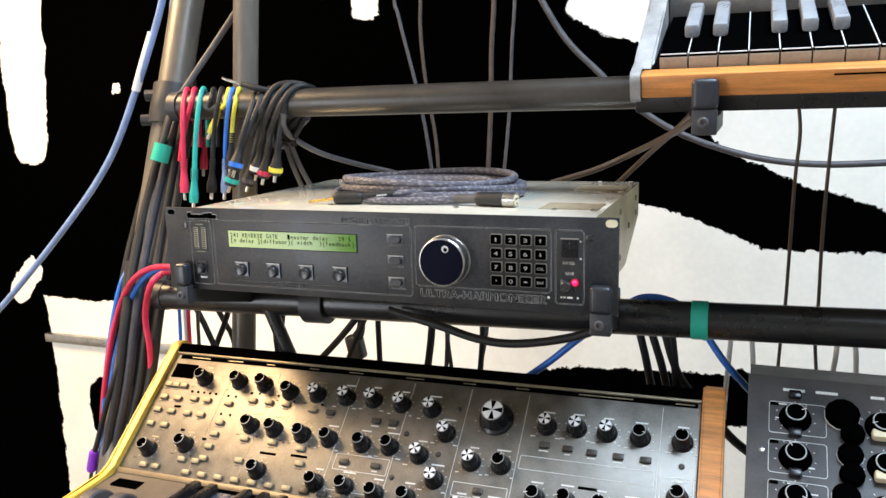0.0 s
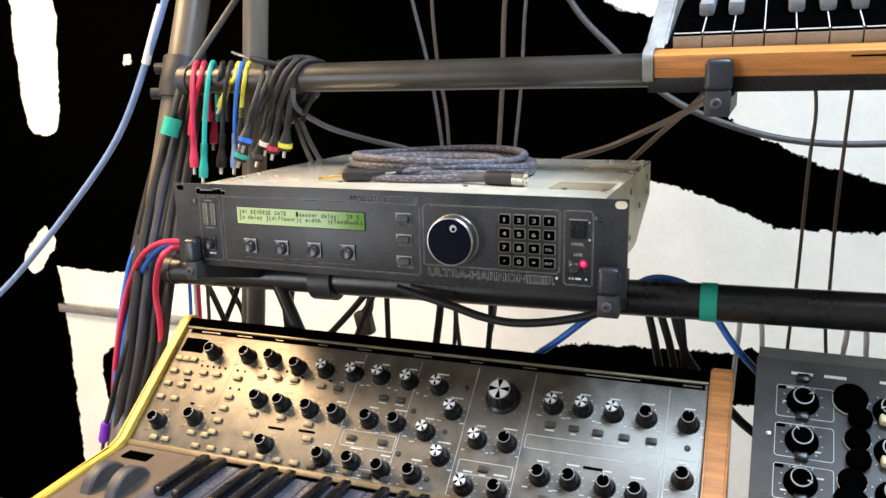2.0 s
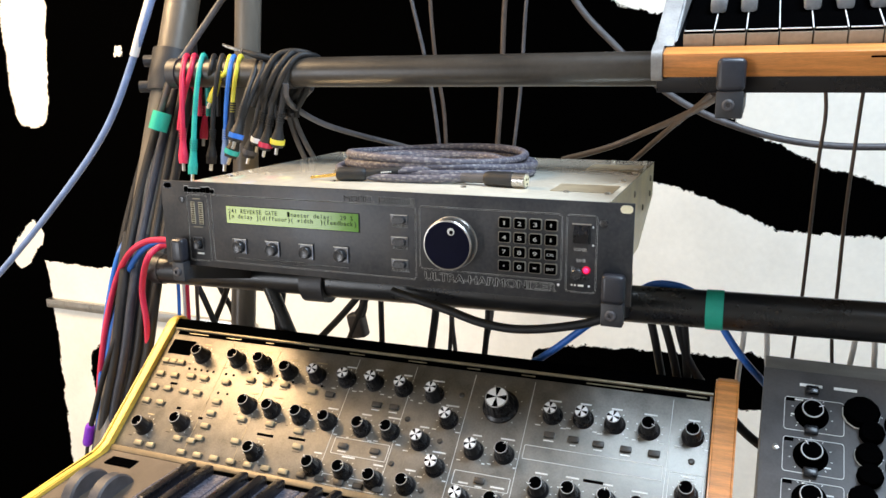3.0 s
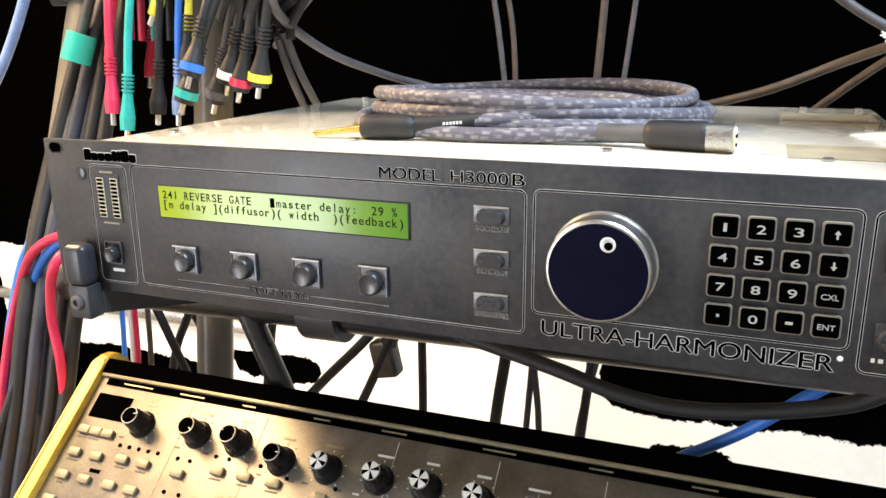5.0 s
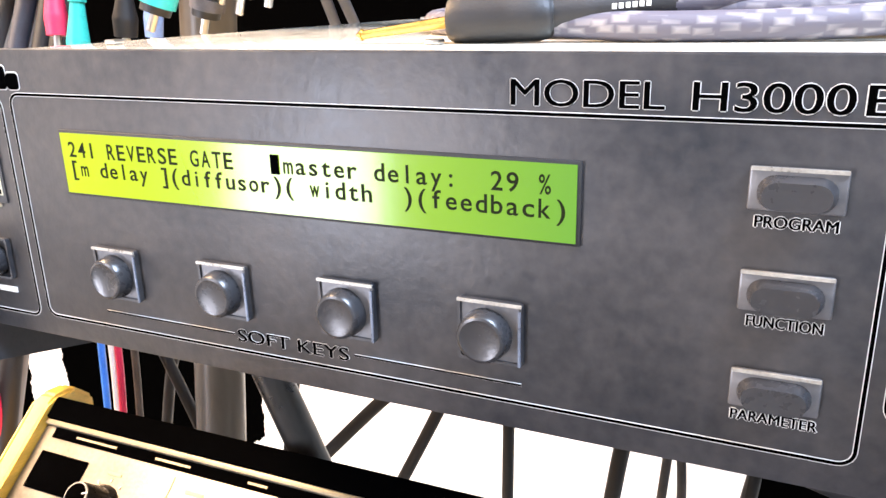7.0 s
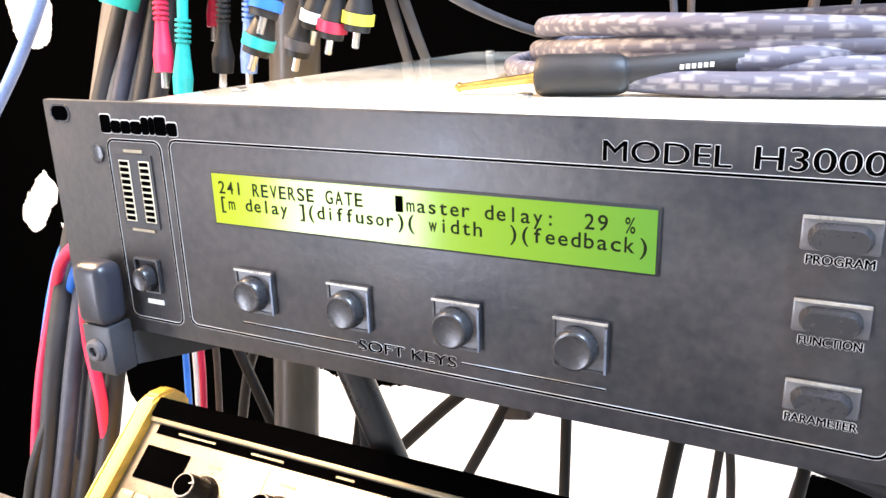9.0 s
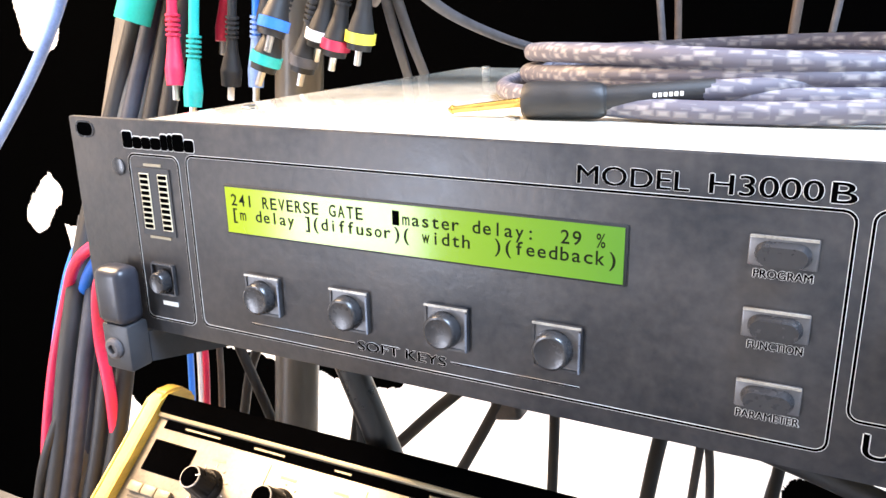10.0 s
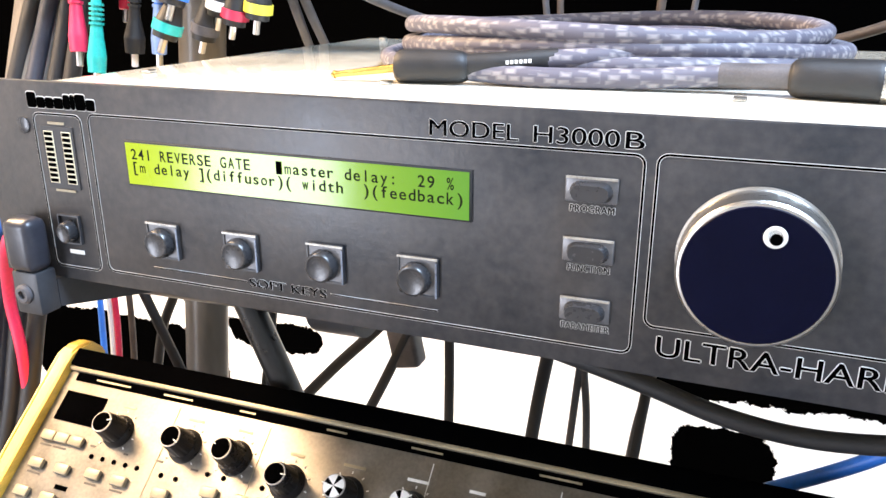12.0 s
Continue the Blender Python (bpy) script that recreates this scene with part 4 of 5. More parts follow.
def control_module():
    t = thing("control_module", (0.6, 0.05, 0.7), "dark control module with rows of black and cream knobs", "synth module")
    part("body", yz_prism([(0.22, 0.72), (0.22, 0.9), (0.15, 0.907), (-0.08, 0.708), (-0.08, 0.7)], 0.354, 0.9), SYNTH_DARK, t)
    panel = part("front_panel", boxes([(0.352, 0.9, -0.31, 0, -0.003, 0.001)], 0.0008), MODULE, t, m=MODULE_SLOPE)
    rng = random.Random(8)
    fat = knob_meshes(0.0115, 0.014, "fat", BLACK)
    for k in range(6):
        s = 0.035 + k * 0.042
        for x, kit, mat in ((0.396, fat, 0), (0.472, fat, 0)):
            b = knob(t, kit, on_slope(x, s + 0.012, 0.001, MODULE_SLOPE), rng.uniform(-120, 120), False, True)
        part("push_switch", boxes([(0.39, 0.402, -s + 0.009, -s + 0.018, 0.001, 0.006)], 0.0018), GLOSS_BLACK, t, m=MODULE_SLOPE)
        part("slider_cap", boxes([(0.462, 0.484, -s - 0.028, -s - 0.018, 0.001, 0.012)], 0.003), CREAM, t, "cream fader cap", MODULE_SLOPE)
        o, i = rounded(0.372, 0.424, -s - 0.03, -s + 0.005, 0.003, 3), rounded(0.3725, 0.4235, -s - 0.0295, -s + 0.0045, 0.0026, 3)
        part("printed_frame", ring_line(o, i, 0.0004), INK, panel, m=Matrix.Translation((0, 0, 0.001)), smooth=0)
        part("writing_bar", boxes([(0.373, 0.381, -s + 0.0005, -s + 0.004, 0.001, 0.0015)]), BLACK, panel)
        for q in range(4):
            x = rng.uniform(0.375, 0.41)
            part("writing_bar", boxes([(x, x + 0.009, -s - 0.008 * q + 0.002, -s - 0.008 * q + 0.0034, 0.001, 0.0014)]), INK, panel)
        # overexposed wavy band, built as a column of black plug shapes
        g = rng.uniform(0.82, 1.18)
        nut = turned([(0.013 * g, 0.001), (0.0135 * g, 0.006), (0.0115 * g, 0.011), (0.006, 0.012)], 13 + k % 3)
        part("jack_plug", nut, BLACK, t, "black plug shape put in for an overexposed band", on_slope(0.438 + 0.004 * math.sin(k * 2.1) + 0.002 * k, s + 0.004, 0, MODULE_SLOPE))
        base = turned([(0.0138 * g, 0.001), (0.0138 * g, 0.0016), (0.0132 * g, 0.0018)], 13 + k % 3)
        part("plug_ring", base, INK, t, m=on_slope(0.438 + 0.004 * math.sin(k * 2.1) + 0.002 * k, s + 0.004, 0, MODULE_SLOPE))
        g = rng.uniform(0.8, 1.2)
        nut = turned([(0.012 * g, 0.001), (0.0125 * g, 0.006), (0.011 * g, 0.011), (0.006, 0.012)], 11 + k % 4)
        part("jack_plug", nut, BLACK, t, "black plug shape put in for an overexposed band", on_slope(0.442 + 0.005 * math.sin(k * 1.7 + 1), s + 0.024, 0, MODULE_SLOPE))
    for x, w in ((0.395, 0.02), (0.425, 0.02), (0.47, 0.012), (0.53, 0.014)):
        part("writing_bar", boxes([(x - w / 2, x + w / 2, -0.017, -0.014, 0.001, 0.0014)]), INK, panel)
    for s in (0.085, 0.2):
        part("panel_screw", turned([(0.003, 0), (0.003, 0.001), (0.002, 0.0014)], 14), STEEL, t, m=on_slope(0.366, s, 0.001, MODULE_SLOPE))
    t.matrix_basis = Matrix(((0.9902, 0.010596, -0.00019806, 0.0067), (-0.010596, 0.9902, 0.012379, -0.0059), (0.00029709, -0.012379, 0.9902, 0.0092), (0, 0, 0, 1))) @ Matrix.Translation((0.0206, 0.1, 0.926)) @ Matrix.Scale(0.93, 4) @ Matrix.Translation((0, -0.15, -0.911)) @ t.matrix_basis


control_module()

# ---- coiled cable on the case ----


def coiled_cable():
    t = thing("coiled_cable", (-0.03, 0.21, 1.086), "coiled braided cable with jack plugs lying on the case", "cable")
    rng = random.Random(3)
    r = 0.0042
    for k in range(9):
        layer = k // 4
        a = 0.112 - 0.012 * (k % 4) - 0.006 * layer
        b = 0.074 - 0.011 * (k % 4)
        cx, cy = -0.004 + rng.uniform(-0.008, 0.008), 0.168 + rng.uniform(-0.006, 0.006)
        turn, ph = radians(rng.uniform(-9, 9)), rng.uniform(0, 6.28)
        pts = []
        for i in range(29):
            w = 2 * math.pi * i / 28
            x, y = a * math.cos(w), b * math.sin(w)
            z = 1.0862 + r + layer * r * 1.7 + 0.0022 * (1 + math.sin(2 * w + ph))
            pts.append((cx + x * math.cos(turn) - y * math.sin(turn), cy + x * math.sin(turn) + y * math.cos(turn), z))
        part("loop", tube(pts, r, 16, 2), WOVEN, t)
    part("loop", tube([(-0.0300, 0.0874, 1.0956), (0.0220, 0.1020, 1.0992), (0.0580, 0.1340, 1.1010), (0.0930, 0.1740, 1.1000), (0.0830, 0.2240, 1.0980)], r, 16, 8), WOVEN, t)
    part("loop", tube([(-0.0560, 0.0850, 1.0925), (-0.0380, 0.0845, 1.0912), (-0.0160, 0.0840, 1.0904), (0.0220, 0.0880, 1.0908), (0.0560, 0.0929, 1.0930)], r, 16, 8), WOVEN, t)
    plug = part("plug", tube([(-0.0780, 0.0795, 1.0932), (-0.0740, 0.0800, 1.0932), (-0.0520, 0.0830, 1.0935), (-0.0470, 0.0840, 1.0937)], [0.0060, 0.0072, 0.0070, 0.0054], 18), RUBBER, t, "black plug sleeve")
    part("tip", tube([(-0.1085, 0.0760, 1.0888), (-0.1068, 0.0762, 1.0889), (-0.1040, 0.0765, 1.0892), (-0.0770, 0.0797, 1.0926)], [0.0006, 0.0019, 0.0013, 0.0019], 14), BRASS, plug, "gold-plated jack tip")
    part("collar", tube([(-0.0480, 0.0838, 1.0940), (-0.0320, 0.0868, 1.0954), (-0.0120, 0.0922, 1.0970), (-0.0112, 0.0924, 1.0971)], [0.0050, 0.0047, 0.0046, 0.0043], 16), RUBBER, plug)
    letters = [(-0.0300 + 0.0018 * i, 0.0823 + 0.00047 * i) for i in range(6)]
    part("writing_bar", boxes([(x, x + 0.0012, y, y + 0.0012, 1.0953 + 0.00014 * i, 1.0968 + 0.00014 * i) for i, (x, y) in enumerate(letters)]), INK, plug)
    plug = part("plug", tube([(0.0790, 0.0897, 1.0935), (0.0830, 0.0891, 1.0935), (0.1050, 0.0859, 1.0935), (0.1080, 0.0855, 1.0935)], [0.0055, 0.0074, 0.0078, 0.0078], 18), RUBBER, t, "black plug sleeve")
    part("collar", tube([(0.0540, 0.0932, 1.0930), (0.0800, 0.0896, 1.0935)], 0.0050, 16, smooth=False), RUBBER_GREY, plug)
    part("shell", tube([(0.1080, 0.0855, 1.0935), (0.1220, 0.0835, 1.0935)], 0.0074, 20, smooth=False), STEEL, plug, "bright metal plug shell")
    part("socket", tube([(0.1218, 0.0835, 1.0935), (0.1226, 0.0834, 1.0935)], 0.0056, 18, smooth=False), CREAM, plug)
    for k in range(3):
        a = 2.1 * k + 0.5
        part("socket_pin", tube([(0.1225, 0.0834 + 0.003 * math.cos(a), 1.0935 + 0.003 * math.sin(a)), (0.1232, 0.0833 + 0.003 * math.cos(a), 1.0935 + 0.003 * math.sin(a))], 0.0009, 8, smooth=False), BLACK, plug)

    t.matrix_basis = Matrix.Translation((0.008, -0.012, -0.0004)) @ t.matrix_basis


coiled_cable()

# ---- loose cables ----


def cable(points, r, mat, label, group, plug=None, tip=None, ring=None):
    t = thing("cable", points[0], label, "cable", group)
    part("cord", tube(points, r, 16, 8), mat, t)
    if plug:
        a, c = Vector(points[-2]), Vector(points[-1])
        d = (c - a).normalized()
        sleeve = {"RED": RED, "TEAL_CORD": TEAL_CORD, "YELLOW": YELLOW, "PALE_BLUE": PALE_BLUE, "RUBBER": RUBBER}[plug]
        fat = 2.3 if sleeve is RUBBER else 1.9
        q = [c - d * 0.002, c + d * 0.008, c + d * 0.02, c + d * 0.03]
        p = part("plug", tube(q, [r * 1.1, r * 1.4, r * fat, r * fat * 0.9], 14), sleeve, t)
        for k in range(5):
            e = c - d * (0.002 + 0.003 * k)
            part("strain_relief", tube([e, e + d * 0.0016], r * 1.45, 12, smooth=False), sleeve, p)
        part("tip", tube([q[3], q[3] + d * 0.009, q[3] + d * 0.0095], [0.0022, 0.0022, 0.0014], 12, smooth=False), tip, p)
        if ring:
            part("ring", tube([q[2], q[2] + d * 0.006], r * fat * 1.12, 16, smooth=False), ring, p, "coloured marking ring")
    return t


cable([(-0.375, 0.200, 1.376), (-0.387, 0.200, 1.327), (-0.442, 0.200, 1.219), (-0.505, 0.200, 1.119), (-0.605, 0.200, 1.018), (-0.753, 0.200, 0.890), (-0.868, 0.200, 0.811)], 0.0046, PALE_BLUE, "thick pale blue cable with white tape sagging beside the leg", "cables by the slanted leg")
cable([(-0.436, 0.300, 1.396), (-0.440, 0.280, 1.316), (-0.458, 0.240, 1.149), (-0.464, 0.200, 1.006), (-0.459, 0.150, 0.951), (-0.465, 0.120, 0.855), (-0.465, 0.100, 0.764), (-0.473, 0.090, 0.667)], 0.0032, BLUE, "thin blue cable running down the slanted leg", "cables by the slanted leg")
cable([(-0.445, 0.310, 1.398), (-0.465, 0.290, 1.254), (-0.475, 0.250, 1.107), (-0.474, 0.200, 0.998), (-0.436, 0.120, 0.889), (-0.437, 0.100, 0.816), (-0.444, 0.080, 0.701)], 0.003, PALE_BLUE, "light blue cable hanging at the leg", "cables by the slanted leg")
cable([(-0.479, 0.385, 1.412), (-0.476, 0.360, 1.324), (-0.460, 0.325, 1.255), (-0.432, 0.275, 1.212), (-0.414, 0.235, 1.179), (-0.427, 0.215, 1.109), (-0.439, 0.190, 1.033), (-0.438, 0.160, 0.967), (-0.431, 0.130, 0.903), (-0.432, 0.110, 0.828), (-0.451, 0.100, 0.749), (-0.470, 0.090, 0.650)], 0.0072, RUBBER, "dark cable bundled along the slanted leg", "cables by the slanted leg")
cable([(-0.476, 0.385, 1.411), (-0.472, 0.360, 1.324), (-0.455, 0.325, 1.254), (-0.423, 0.275, 1.212), (-0.402, 0.235, 1.179), (-0.414, 0.215, 1.110), (-0.422, 0.190, 1.033), (-0.420, 0.160, 0.967), (-0.413, 0.130, 0.904), (-0.416, 0.110, 0.831), (-0.438, 0.100, 0.751), (-0.455, 0.090, 0.653)], 0.0062, RUBBER_NAVY, "dark blue-grey cable bundled along the slanted leg", "cables by the slanted leg")
cable([(-0.482, 0.385, 1.412), (-0.480, 0.360, 1.324), (-0.466, 0.325, 1.255), (-0.440, 0.275, 1.211), (-0.431, 0.243, 1.179), (-0.450, 0.225, 1.109), (-0.466, 0.202, 1.031), (-0.470, 0.174, 0.962), (-0.462, 0.144, 0.896), (-0.463, 0.124, 0.820), (-0.479, 0.114, 0.739), (-0.499, 0.104, 0.638)], 0.0065, RUBBER, "dark cable bundled along the slanted leg", "cables by the slanted leg")
cable([(-0.474, 0.385, 1.411), (-0.467, 0.360, 1.324), (-0.450, 0.325, 1.254), (-0.416, 0.275, 1.211), (-0.387, 0.227, 1.180), (-0.393, 0.205, 1.111), (-0.398, 0.178, 1.036), (-0.393, 0.146, 0.972), (-0.386, 0.116, 0.910), (-0.389, 0.096, 0.838), (-0.411, 0.086, 0.760), (-0.429, 0.076, 0.665)], 0.006, RUBBER, "dark cable bundled along the slanted leg", "cables by the slanted leg")
cable([(-0.478, 0.385, 1.412), (-0.474, 0.360, 1.324), (-0.457, 0.325, 1.255), (-0.426, 0.275, 1.211), (-0.397, 0.223, 1.180), (-0.407, 0.200, 1.111), (-0.413, 0.172, 1.037), (-0.409, 0.139, 0.973), (-0.401, 0.109, 0.910), (-0.403, 0.089, 0.840), (-0.422, 0.079, 0.761), (-0.440, 0.069, 0.667)], 0.0058, RUBBER_NAVY, "dark blue-grey cable bundled along the slanted leg", "cables by the slanted leg")
cable([(-0.475, 0.385, 1.411), (-0.470, 0.360, 1.324), (-0.452, 0.325, 1.254), (-0.419, 0.275, 1.212), (-0.407, 0.247, 1.179), (-0.420, 0.230, 1.108), (-0.431, 0.208, 1.031), (-0.432, 0.181, 0.962), (-0.425, 0.151, 0.897), (-0.429, 0.131, 0.822), (-0.452, 0.121, 0.740), (-0.471, 0.111, 0.639)], 0.006, RUBBER, "dark cable bundled along the slanted leg", "cables by the slanted leg")
cable([(-0.472, 0.385, 1.411), (-0.465, 0.360, 1.323), (-0.446, 0.325, 1.254), (-0.411, 0.275, 1.211), (-0.387, 0.235, 1.180), (-0.394, 0.215, 1.110), (-0.399, 0.190, 1.034), (-0.396, 0.160, 0.969), (-0.389, 0.130, 0.906), (-0.392, 0.110, 0.833), (-0.418, 0.100, 0.754), (-0.436, 0.090, 0.656)], 0.0062, RUBBER_NAVY, "dark blue-grey cable bundled along the slanted leg", "cables by the slanted leg")
cable([(-0.481, 0.385, 1.412), (-0.478, 0.360, 1.324), (-0.463, 0.325, 1.255), (-0.435, 0.275, 1.212), (-0.406, 0.221, 1.180), (-0.418, 0.197, 1.112), (-0.427, 0.169, 1.037), (-0.423, 0.136, 0.973), (-0.415, 0.106, 0.910), (-0.415, 0.086, 0.839), (-0.432, 0.076, 0.762), (-0.450, 0.066, 0.667)], 0.0066, RUBBER, "dark cable bundled along the slanted leg", "cables by the slanted leg")
cable([(-0.471, 0.385, 1.411), (-0.463, 0.360, 1.323), (-0.444, 0.325, 1.254), (-0.407, 0.275, 1.211), (-0.376, 0.227, 1.180), (-0.380, 0.205, 1.111), (-0.382, 0.178, 1.037), (-0.376, 0.146, 0.973), (-0.369, 0.116, 0.912), (-0.373, 0.096, 0.840), (-0.398, 0.086, 0.763), (-0.416, 0.076, 0.667)], 0.006, RUBBER, "dark cable bundled along the slanted leg", "cables by the slanted leg")
cable([(-0.308, 0.096, 1.000), (-0.366, 0.112, 0.992), (-0.398, 0.111, 0.974), (-0.440, 0.127, 0.931), (-0.455, 0.119, 0.879), (-0.464, 0.109, 0.817), (-0.476, 0.109, 0.758), (-0.484, 0.112, 0.690), (-0.488, 0.116, 0.560)], 0.0038, RED, "red cable draped over the lower bar end", "cables by the slanted leg")
cable([(-0.309, 0.099, 0.995), (-0.343, 0.106, 0.988), (-0.350, 0.089, 0.975), (-0.372, 0.099, 0.931), (-0.370, 0.099, 0.892), (-0.371, 0.099, 0.849), (-0.373, 0.104, 0.790), (-0.380, 0.110, 0.690), (-0.388, 0.115, 0.560)], 0.0038, RED, "red cable draped over the lower bar end", "cables by the slanted leg")
cable([(-0.310, 0.099, 0.998), (-0.364, 0.114, 0.988), (-0.398, 0.118, 0.963), (-0.438, 0.134, 0.916), (-0.451, 0.119, 0.856), (-0.458, 0.109, 0.793), (-0.462, 0.109, 0.728), (-0.464, 0.114, 0.660), (-0.466, 0.118, 0.540)], 0.0038, BLUE, "blue cable draped over the lower bar end", "cables by the slanted leg")
cable([(-0.241, 0.260, 1.395), (-0.280, 0.260, 1.355), (-0.302, 0.260, 1.332), (-0.338, 0.250, 1.285), (-0.370, 0.220, 1.226), (-0.378, 0.200, 1.199), (-0.408, 0.200, 1.142)], 0.0042, RUBBER_GREY, "grey cable slanting from the rear leg to the clamp", "cables by the slanted leg")
cable([(-0.373, 0.222, 1.141), (-0.369, 0.222, 1.195), (-0.356, 0.200, 1.218), (-0.350, 0.181, 1.198), (-0.345, 0.169, 1.157), (-0.343, 0.163, 1.114)], 0.0032, RED, "red patch cable with a red plug hung over the bar", "patch cables over the upper bar", plug="RED", tip=STEEL)
cable([(-0.361, 0.222, 1.140), (-0.357, 0.222, 1.194), (-0.344, 0.200, 1.218), (-0.338, 0.181, 1.197), (-0.357, 0.186, 1.161), (-0.367, 0.186, 1.124)], 0.0032, RED, "red patch cable hung over the bar", "patch cables over the upper bar")
cable([(-0.347, 0.222, 1.140), (-0.344, 0.222, 1.194), (-0.330, 0.200, 1.218), (-0.325, 0.181, 1.197), (-0.326, 0.169, 1.149), (-0.328, 0.163, 1.101)], 0.0032, TEAL_CORD, "teal patch cable with a teal plug hung over the bar", "patch cables over the upper bar", plug="TEAL_CORD", tip=STEEL)
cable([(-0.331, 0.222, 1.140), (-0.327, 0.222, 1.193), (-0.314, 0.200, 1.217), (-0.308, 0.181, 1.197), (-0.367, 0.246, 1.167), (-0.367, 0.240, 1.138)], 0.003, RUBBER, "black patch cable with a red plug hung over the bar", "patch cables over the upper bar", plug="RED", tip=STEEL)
cable([(-0.317, 0.222, 1.140), (-0.315, 0.222, 1.193), (-0.301, 0.200, 1.217), (-0.296, 0.181, 1.196), (-0.310, 0.186, 1.155), (-0.316, 0.186, 1.112)], 0.003, RUBBER, "black patch cable hung over the bar", "patch cables over the upper bar", plug="RUBBER", tip=WHITE)
cable([(-0.306, 0.222, 1.140), (-0.302, 0.222, 1.193), (-0.290, 0.200, 1.216), (-0.285, 0.181, 1.196), (-0.296, 0.186, 1.191), (-0.299, 0.186, 1.186)], 0.0028, YELLOW, "yellow patch cable with a ribbed collar hung over the bar", "patch cables over the upper bar", plug="YELLOW", tip=WHITE)
cable([(-0.299, 0.222, 1.140), (-0.296, 0.222, 1.193), (-0.284, 0.200, 1.216), (-0.279, 0.181, 1.196), (-0.291, 0.186, 1.155), (-0.296, 0.186, 1.112)], 0.0028, BLUE, "blue patch cable hung over the bar", "patch cables over the upper bar", plug="PALE_BLUE", tip=STEEL)
cable([(-0.289, 0.222, 1.140), (-0.286, 0.222, 1.192), (-0.274, 0.200, 1.216), (-0.269, 0.181, 1.196), (-0.279, 0.186, 1.171), (-0.283, 0.186, 1.146)], 0.0028, YELLOW, "yellow patch cable hung over the bar", "patch cables over the upper bar", plug="RUBBER", tip=STEEL)
cable([(-0.261, 0.222, 1.139), (-0.259, 0.222, 1.192), (-0.247, 0.200, 1.215), (-0.243, 0.181, 1.195), (-0.244, 0.164, 1.169), (-0.250, 0.158, 1.143)], 0.0036, RUBBER, "black cable hung over the bar, its plug ringed blue", "patch cables over the upper bar", plug="RUBBER", tip=STEEL, ring=BLUE)
cable([(-0.251, 0.222, 1.139), (-0.249, 0.222, 1.191), (-0.238, 0.200, 1.214), (-0.233, 0.181, 1.196), (-0.243, 0.164, 1.159), (-0.256, 0.158, 1.123)], 0.0036, RUBBER, "black cable hung over the bar, its plug ringed teal", "patch cables over the upper bar", plug="RUBBER", tip=STEEL, ring=TEAL_CORD)
cable([(-0.241, 0.222, 1.139), (-0.239, 0.222, 1.191), (-0.228, 0.200, 1.215), (-0.223, 0.181, 1.195), (-0.241, 0.186, 1.158), (-0.253, 0.186, 1.121)], 0.0036, RUBBER, "black cable hung over the bar, its plug ringed grey", "patch cables over the upper bar", plug="RUBBER", tip=STEEL, ring=RUBBER_GREY)
cable([(-0.232, 0.222, 1.140), (-0.230, 0.222, 1.191), (-0.219, 0.200, 1.214), (-0.215, 0.181, 1.195), (-0.231, 0.186, 1.165), (-0.240, 0.186, 1.136)], 0.0036, RUBBER, "black cable hung over the bar, its plug ringed white", "patch cables over the upper bar", plug="RUBBER", tip=STEEL, ring=WHITE)
cable([(-0.222, 0.222, 1.140), (-0.219, 0.222, 1.191), (-0.209, 0.200, 1.214), (-0.205, 0.181, 1.195), (-0.221, 0.186, 1.163), (-0.230, 0.186, 1.131)], 0.0036, RUBBER, "black cable hung over the bar, its plug ringed red", "patch cables over the upper bar", plug="RUBBER", tip=STEEL, ring=RED)
cable([(-0.212, 0.222, 1.140), (-0.209, 0.222, 1.190), (-0.200, 0.200, 1.214), (-0.196, 0.181, 1.195), (-0.208, 0.186, 1.164), (-0.214, 0.186, 1.135)], 0.0036, RUBBER, "black cable hung over the bar, its plug ringed yellow", "patch cables over the upper bar", plug="RUBBER", tip=STEEL, ring=YELLOW)
cable([(-0.240, 0.188, 1.156), (-0.213, 0.178, 1.192), (-0.199, 0.190, 1.215), (-0.196, 0.205, 1.218), (-0.198, 0.224, 1.208), (-0.213, 0.222, 1.180), (-0.220, 0.215, 1.151)], 0.0042, RUBBER, "black cable looped round the upper bar", "patch cables over the upper bar")
cable([(-0.227, 0.188, 1.156), (-0.201, 0.178, 1.191), (-0.187, 0.190, 1.213), (-0.176, 0.205, 1.215), (-0.177, 0.224, 1.207), (-0.192, 0.222, 1.179), (-0.207, 0.215, 1.151)], 0.0042, RUBBER, "black cable looped round the upper bar", "patch cables over the upper bar")
cable([(-0.252, 0.188, 1.156), (-0.226, 0.178, 1.192), (-0.211, 0.190, 1.217), (-0.184, 0.205, 1.218), (-0.186, 0.224, 1.207), (-0.200, 0.222, 1.179), (-0.232, 0.215, 1.151)], 0.0042, RUBBER, "black cable looped round the upper bar", "patch cables over the upper bar")
cable([(-0.199, 0.180, 1.184), (-0.207, 0.200, 1.159), (-0.222, 0.300, 1.128), (-0.212, 0.400, 1.103), (-0.170, 0.450, 1.085), (-0.102, 0.470, 1.062)], 0.0038, RUBBER_GREY, "long grey cable sagging from the bar behind the unit", "cables behind the rack unit")
cable([(-0.217, 0.220, 1.147), (-0.222, 0.250, 1.113), (-0.245, 0.320, 1.073)], 0.0034, RUBBER_GREY, "grey cable hanging from the upper bar to the case", "cables behind the rack unit")
cable([(-0.223, 0.220, 1.144), (-0.232, 0.250, 1.112), (-0.261, 0.320, 1.073)], 0.0034, RUBBER_GREY, "grey cable hanging from the upper bar to the case", "cables behind the rack unit")
